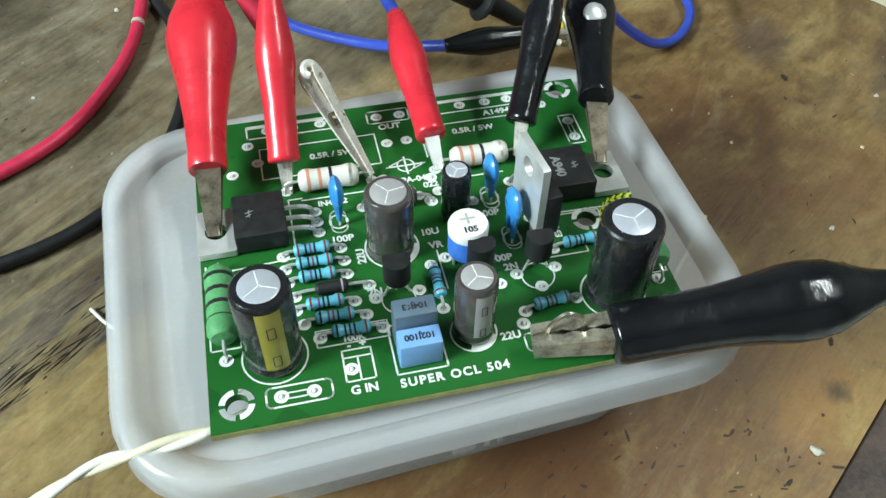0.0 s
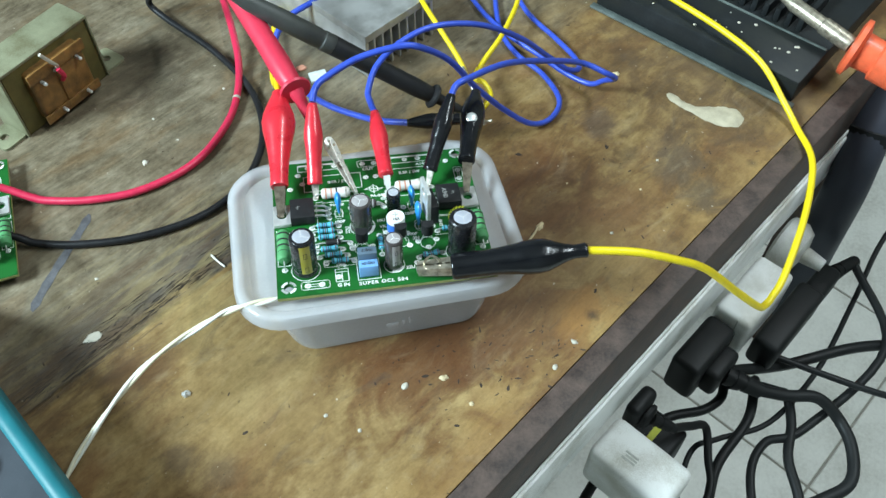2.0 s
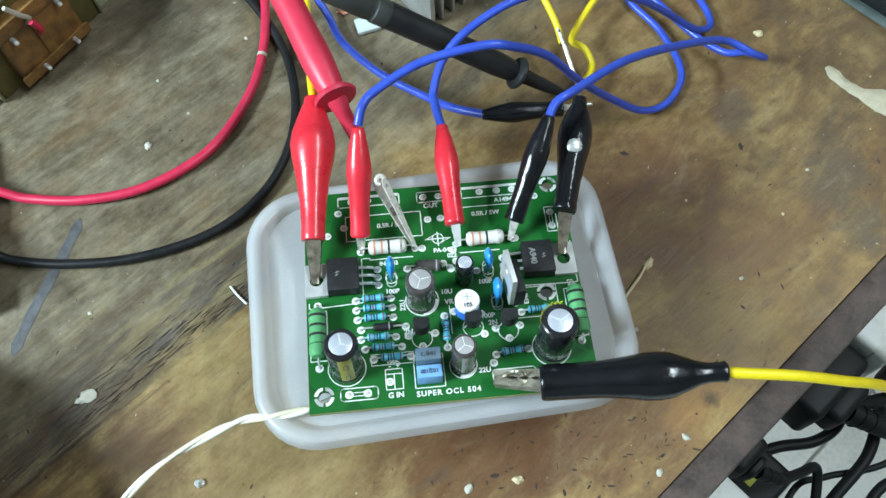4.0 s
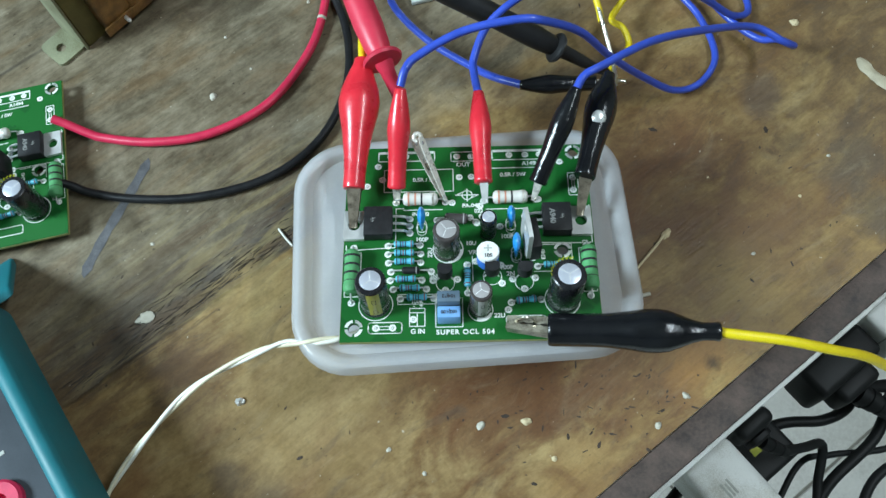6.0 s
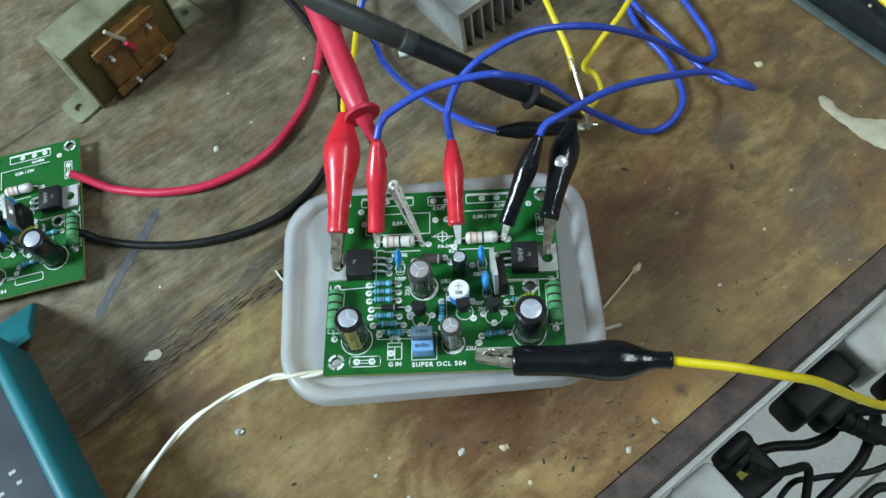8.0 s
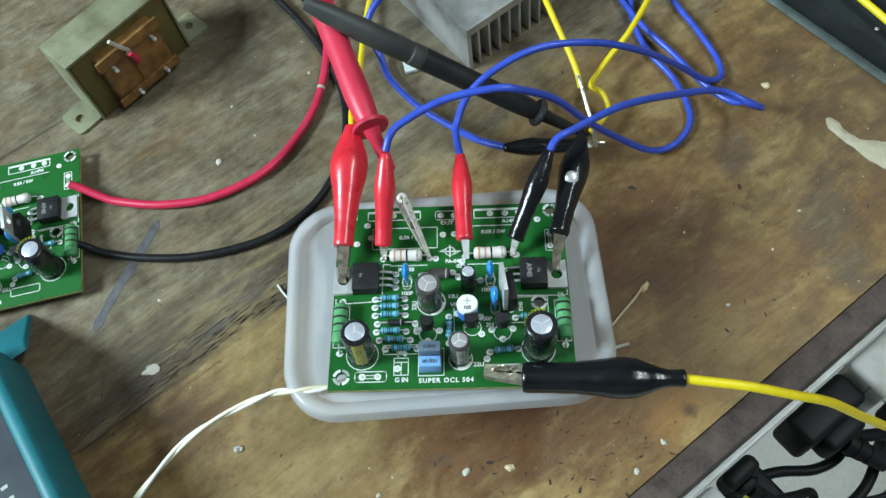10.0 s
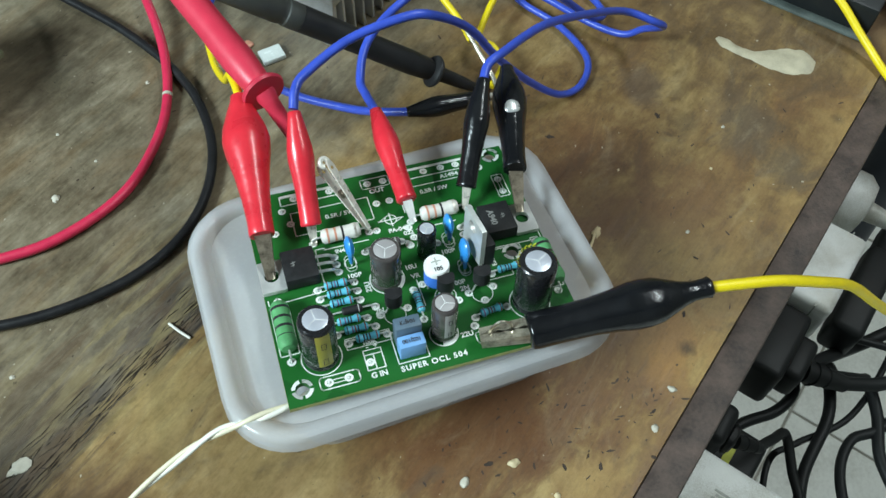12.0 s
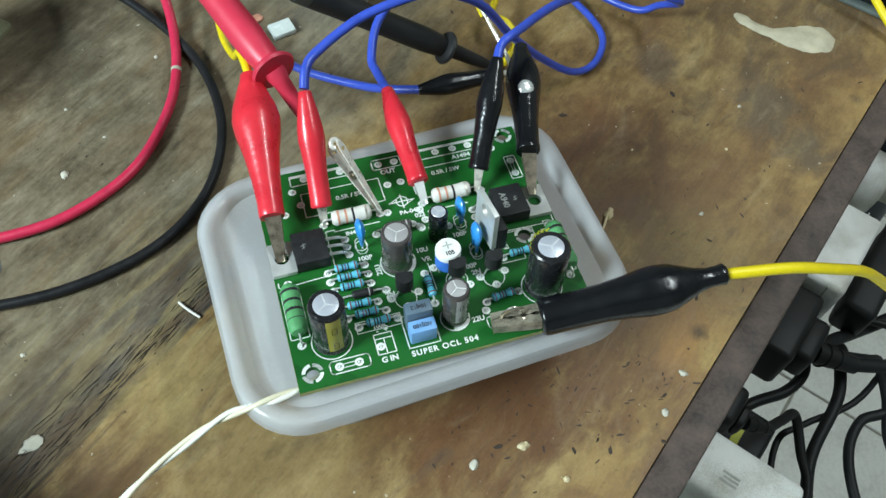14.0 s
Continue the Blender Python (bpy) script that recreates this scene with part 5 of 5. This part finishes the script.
def black_plug(body, start, end, r):
    pl = thing("plug", "moulded black mains plug with a thick cord", "plug", group="black plugs")
    part("body", join(*[edge_box(*q, 3.2, 3) for q in body]), BLACK_RUBBER, pl, "moulded rubber body")
    mm, nn = along_axis(on_edge(*start), on_edge(*end))
    part("strain_relief", lathe([(r, 0), (r, 3), (r * 0.84, 3.2), (r * 0.84, 5.2), (r * 0.95, 5.4), (r * 0.92, 9), (r * 0.77, 9.2), (r * 0.77, 11), (r * 0.86, 11.2), (r * 0.7, nn)], 18, mm), BLACK_RUBBER, pl)


black_plug([(98, 134, 95.9, 112, -104, -76), (106, 128, 110, 120, -101, -82)], (117, 119, -91), (125, 137, -97), 5.4)
black_plug([(57, 75, 95.9, 104, -88, -70), (60, 71, 103.5, 108, -86, -74)], (66, 107.5, -80), (73, 118, -88), 3.2)
black_plug([(140, 190, 119, 133.5, -104, -82), (170, 212, 121.5, 133, -102, -85)], (210, 127.5, -93), (236, 133, -100), 4.6)
CORDS = "black mains cords"


def mains(points, r=3.4):
    return solid("mains_cord", tube([on_edge(*q) for q in points], r * 0.82, 12, 7), BLACK_RUBBER, "black rubber mains cord looping below the bench", "cord", CORDS, smooth=60)


mains([(123, 134, -96), (134, 148, -100), (145, 160, -102), (147, 174, -110), (138, 187, -112), (122, 195, -114), (103, 188, -115), (80, 178, -118), (30, 185, -126), (-40, 200, -140)], 3.8)
mains([(116, 123, -95), (124, 126, -104), (127, 119, -110), (118, 123, -113), (105, 120, -113), (86, 108, -113), (50, 101, -116), (0, 108, -120)], 3.1)
mains([(118, 123, -95), (130, 132, -104), (136, 131, -110), (117, 140, -113), (86, 142, -116), (60, 152, -120), (10, 168, -126), (-40, 180, -140)], 3.2)
mains([(120, 123, -95), (135, 142, -104), (141, 148, -111), (130, 158, -114), (114, 166, -116), (102, 179, -118), (84, 197, -122), (50, 230, -128), (20, 260, -140)], 3.2)
mains([(72, 117, -87), (84, 122, -96), (94, 127, -106), (84, 137, -113), (71, 147, -117), (40, 152, -122), (-20, 160, -130)], 2.6)
mains([(330, 140, -96), (274, 137, -108), (220, 145, -110), (168, 152, -113), (125, 149, -116), (99, 134, -118), (84, 128, -120), (50, 140, -126), (0, 150, -132)], 1.8)
mains([(234, 132.5, -99), (200, 172, -106), (133, 164, -114), (113, 153, -117), (90, 160, -120), (60, 192, -126), (40, 240, -134)], 2.8)
mains([(122, 120, -93), (155, 138, -108), (190, 160, -108), (230, 190, -116), (290, 230, -124)], 3.6)
mains([(150, 132, -100), (168, 176, -104), (196, 220, -118), (210, 280, -130)], 2.2)
black_charger = thing("charger", "black wall charger with a yellow label", "charger")
part("body", edge_box(57, 84, 99, 123, -128, -102, 2.5, 3), BLACK_RUBBER, black_charger)
part("label_bar", edge_box(66, 76, 108.5, 112, -102.1, -101.8), YELLOW_INK, black_charger, "plain yellow label")

# torn fibres along the step between the two plies
rng = random.Random(11)
fibres = bmesh.new()
for k in range(260):
    a, w = rng.uniform(-0.135, -0.022), -0.0565 - abs(rng.gauss(0, 0.0055))
    q = Vector((0.795 * a + 0.606 * w, 0.606 * a - 0.795 * w, 0))
    d = Matrix.Rotation(radians(37.3 + rng.gauss(0, 6)), 3, "Z") @ Vector((1, 0, 0))
    s, ln, wd, hh = Vector((-d.y, d.x, 0)), rng.uniform(0.6, 6.5) * MM, rng.uniform(0.05, 0.2) * MM, rng.uniform(0.1, 0.5) * MM
    v = [fibres.verts.new(p) for p in (q - d * ln, q - s * wd, q + d * ln, q + s * wd, q + Vector((0, 0, hh)))]
    for f in ((0, 1, 4), (1, 2, 4), (2, 3, 4), (3, 0, 4)):
        fibres.faces.new([v[i] for i in f])
tagged(part("torn_fibre", fibres, TORN, workbench, "dark torn wood fibres", smooth=None), kind="stuff")

# little scorch ticks burnt into the bench
rng = random.Random(23)
ticks = bmesh.new()
for k in range(150):
    if k < 70:
        x, y = rng.gauss(50, 20), rng.gauss(-48, 9)
    elif k < 95:
        x, y = rng.uniform(70, 190), rng.uniform(-30, 60)
    else:
        x, y = rng.uniform(-150, 200), rng.uniform(-110, 150)
    ln, wd, a = rng.uniform(0.25, 1.3), rng.uniform(0.14, 0.36), rng.gauss(0.9, 0.9)
    if 0.606 * x - 0.795 * y > 81:
        continue
    ring = []
    for i in range(9):
        b = i * math.tau / 9
        k2 = 1 + rng.uniform(-0.3, 0.3)
        u, v = ln * k2 * math.cos(b), wd * k2 * math.sin(b)
        ring.append(ticks.verts.new(V(x + u * math.cos(a) - v * math.sin(a), y + u * math.sin(a) + v * math.cos(a), 0.1)))
    ticks.faces.new(ring)
tagged(part("scorch_mark", ticks, SCORCH, workbench, "small dark scorch marks", smooth=None), kind="stuff")

# ---- crumbs and marks on the bench ----
stroke_bm = bmesh.new()
path = spline([(-145, 8, 0.35), (-139, 24, 0.35), (-132, 40, 0.35), (-125.5, 56, 0.35)], 5)
rows = []
for i, p in enumerate(path):
    w = 1.7 + 0.25 * math.sin(i * 1.9) + (0 if 0 < i < len(path) - 1 else -1.2)
    rows.append((stroke_bm.verts.new(V(p.x - w, p.y + 0.8, 0.12)), stroke_bm.verts.new(V(p.x + w, p.y - 0.8, 0.12))))
for a, b in zip(rows, rows[1:]):
    stroke_bm.faces.new((a[0], a[1], b[1], b[0]))
part("marker_stroke", stroke_bm, MARK, workbench, "blue-black marker stroke")


def lump(name, label, category, x, y, rx, ry, rz, material, seed, turn=0.0, group=""):
    bm = bmesh.new()
    bmesh.ops.create_icosphere(bm, subdivisions=3, radius=1)
    off = Vector((seed * 3.1, seed * 1.7, seed))
    for v in bm.verts:
        k = 1 + 0.45 * noise.noise(v.co * 1.3 + off) + 0.2 * noise.noise(v.co * 3.5 + off)
        v.co = Vector((v.co.x * rx * k, v.co.y * ry * k, max(0.0, v.co.z * rz * k))) * MM
    bm.transform(flat(x, y, 0.05, turn))
    return solid(name, bm, material, label, category, group, smooth=50)


smear_bm = bmesh.new()
spine = [p.copy() for p in spline([(152, 88, 0), (155.5, 81, 0), (161, 75, 0), (168, 70.5, 0), (175, 67.5, 0), (183, 65, 0)], 5)]
prev = None
for i, p in enumerate(spine):
    u = i / (len(spine) - 1)
    tip = math.sqrt(max(0.0, 1 - max(0.0, (u - 0.80) / 0.20) ** 2)) * math.sqrt(min(1.0, 0.1 + u * 9))
    grow = min(1.0, max(0.0, (u - 0.35) / 0.4))
    w = (2.9 - 0.7 * math.sin(math.pi * min(1.0, u / 0.5)) + 3.9 * grow * grow * (3 - 2 * grow)) * tip * (1 + 0.25 * noise.noise(Vector((i * 0.55, 2.0, 0)))) + 0.05
    d = (spine[min(i + 1, len(spine) - 1)] - spine[max(i - 1, 0)]).normalized()
    ring = []
    for k in range(9):
        s = -1 + k / 4
        h = 0.7 * tip * (1 - s * s) * (0.75 + 0.5 * noise.noise(Vector((i * 0.5, k * 0.7, 5.0)))) + 0.05
        ring.append(smear_bm.verts.new(V(p.x - d.y * w * s, p.y + d.x * w * s, h)))
    if prev:
        for k in range(8):
            smear_bm.faces.new((prev[k], ring[k], ring[k + 1], prev[k + 1]))
    prev = ring
bmesh.ops.recalc_face_normals(smear_bm, faces=smear_bm.faces)
smear = solid("glue_smear", smear_bm, GLUE, "dried cream glue smear on the bench", "glue", smooth=60)
lump("paint_crumb", "white flaked paint crumb on the bench", "crumb", -119.2, -8.8, 3.4, 2.2, 1.0, CHIP, 1.0, 20, "crumbs")
for k, (x, y, r) in enumerate(((16.4, -49.5, 1.6), (1, -50.7, 1.5), (-102.6, 83.6, 1.6), (130.6, 105.8, 1.7), (70.3, -42.3, 1.3), (133, 46, 0.7), (88, 39, 0.5), (-66, 128, 0.8), (-88, 96, 0.6), (25, -62, 1.0), (-30, -58, 0.9), (60, -52, 1.2), (48, 82, 0.7), (-120, 20, 0.8), (100, 8, 0.8), (120, 30, 0.6), (-18, -66, 0.8), (-100, 112, 0.7))):
    lump("crumb", "tiny pale crumb on the bench", "crumb", x, y, r, r * 0.8, r * 0.5, CHIP if k % 3 else STRAW, 2.0 + k, 40 * k, "crumbs")
lump("solder_ball", "small grey solder ball on the bench", "solder ball", -82.0, -40.6, 1.5, 1.4, 1.6, TIN, 0.3)
for k, (x, y, r) in enumerate(((9.3, -47.6, 1.2), (40, -58, 1.0), (56, -60, 0.9), (62, -47, 0.8), (30, -55, 0.9), (18, -70, 1.0), (85, -20, 1.0), (98, -2, 0.8), (-60, -60, 1.0), (112, 58, 1.3), (70, 60, 1.4))):
    lump("burnt_speck", "small dark burnt speck on the bench", "speck", x, y, r * 1.1, r * 0.5, 0.08, BURN, 9.0 + k, 70 * k, "specks")
solid("plastic_offcut", box((-23, 124, 0.1), (-14, 131, 2.4), 0.5, Matrix.Translation(V(-18.5, 127.5)) @ Matrix.Rotation(radians(12), 4, "Z") @ Matrix.Translation(V(18.5, -127.5))), CLEARBIT, "clear grey plastic offcut on the bench", "offcut")
lump("plastic_offcut", "reddish plastic crumb on the bench", "offcut", -27, 136, 3.0, 2.0, 1.6, BAND_ORANGE, 5.5)
cord("wire_offcut", "short pale wire offcut on the bench", [(-72.2, 24.2, 0.6), (-69.6, 20.6, 0.7), (-66.6, 17.2, 0.5)], 0.45, WHITE_WIRE, steps=3)
cord("wood_splinter", "curled pale splinter beside the food box", [(56, 1, 0.6), (61, 6.5, 1.4), (66, 12, 1.2), (69, 16, 0.9)], 0.5, STRAW, steps=4)
lump("wood_splinter", "flared end of a pale splinter", "splinter", 70, 16.5, 2.4, 1.4, 1.2, STRAW, 7.7, 50)
cord("wire_offcut", "short white wire offcut beside the food box", [(52, -8.5, 0.8), (57, -7.2, 0.8), (62, -6, 0.8)], 0.75, CHIP, steps=3)

# ---- floor tiles ----
TILE_MESH = mesh_of("tile", box((-148.5, -148.5, -2.2), (148.5, 148.5, 0), 1.2, segments=1), TILE, 30)
for i in range(-4, 5):
    for j in range(-4, 5):
        lie = Matrix.Translation(V(60, -40, -750)) @ Matrix.Rotation(radians(37), 4, "Z") @ Matrix.Translation(V(300 * i, 300 * j, 0))
        if lie.translation.x > -1.08 and lie.translation.x < 1.78:
            ob = new("tile", TILE_MESH)
            ob.parent, ob.matrix_world = floor, lie
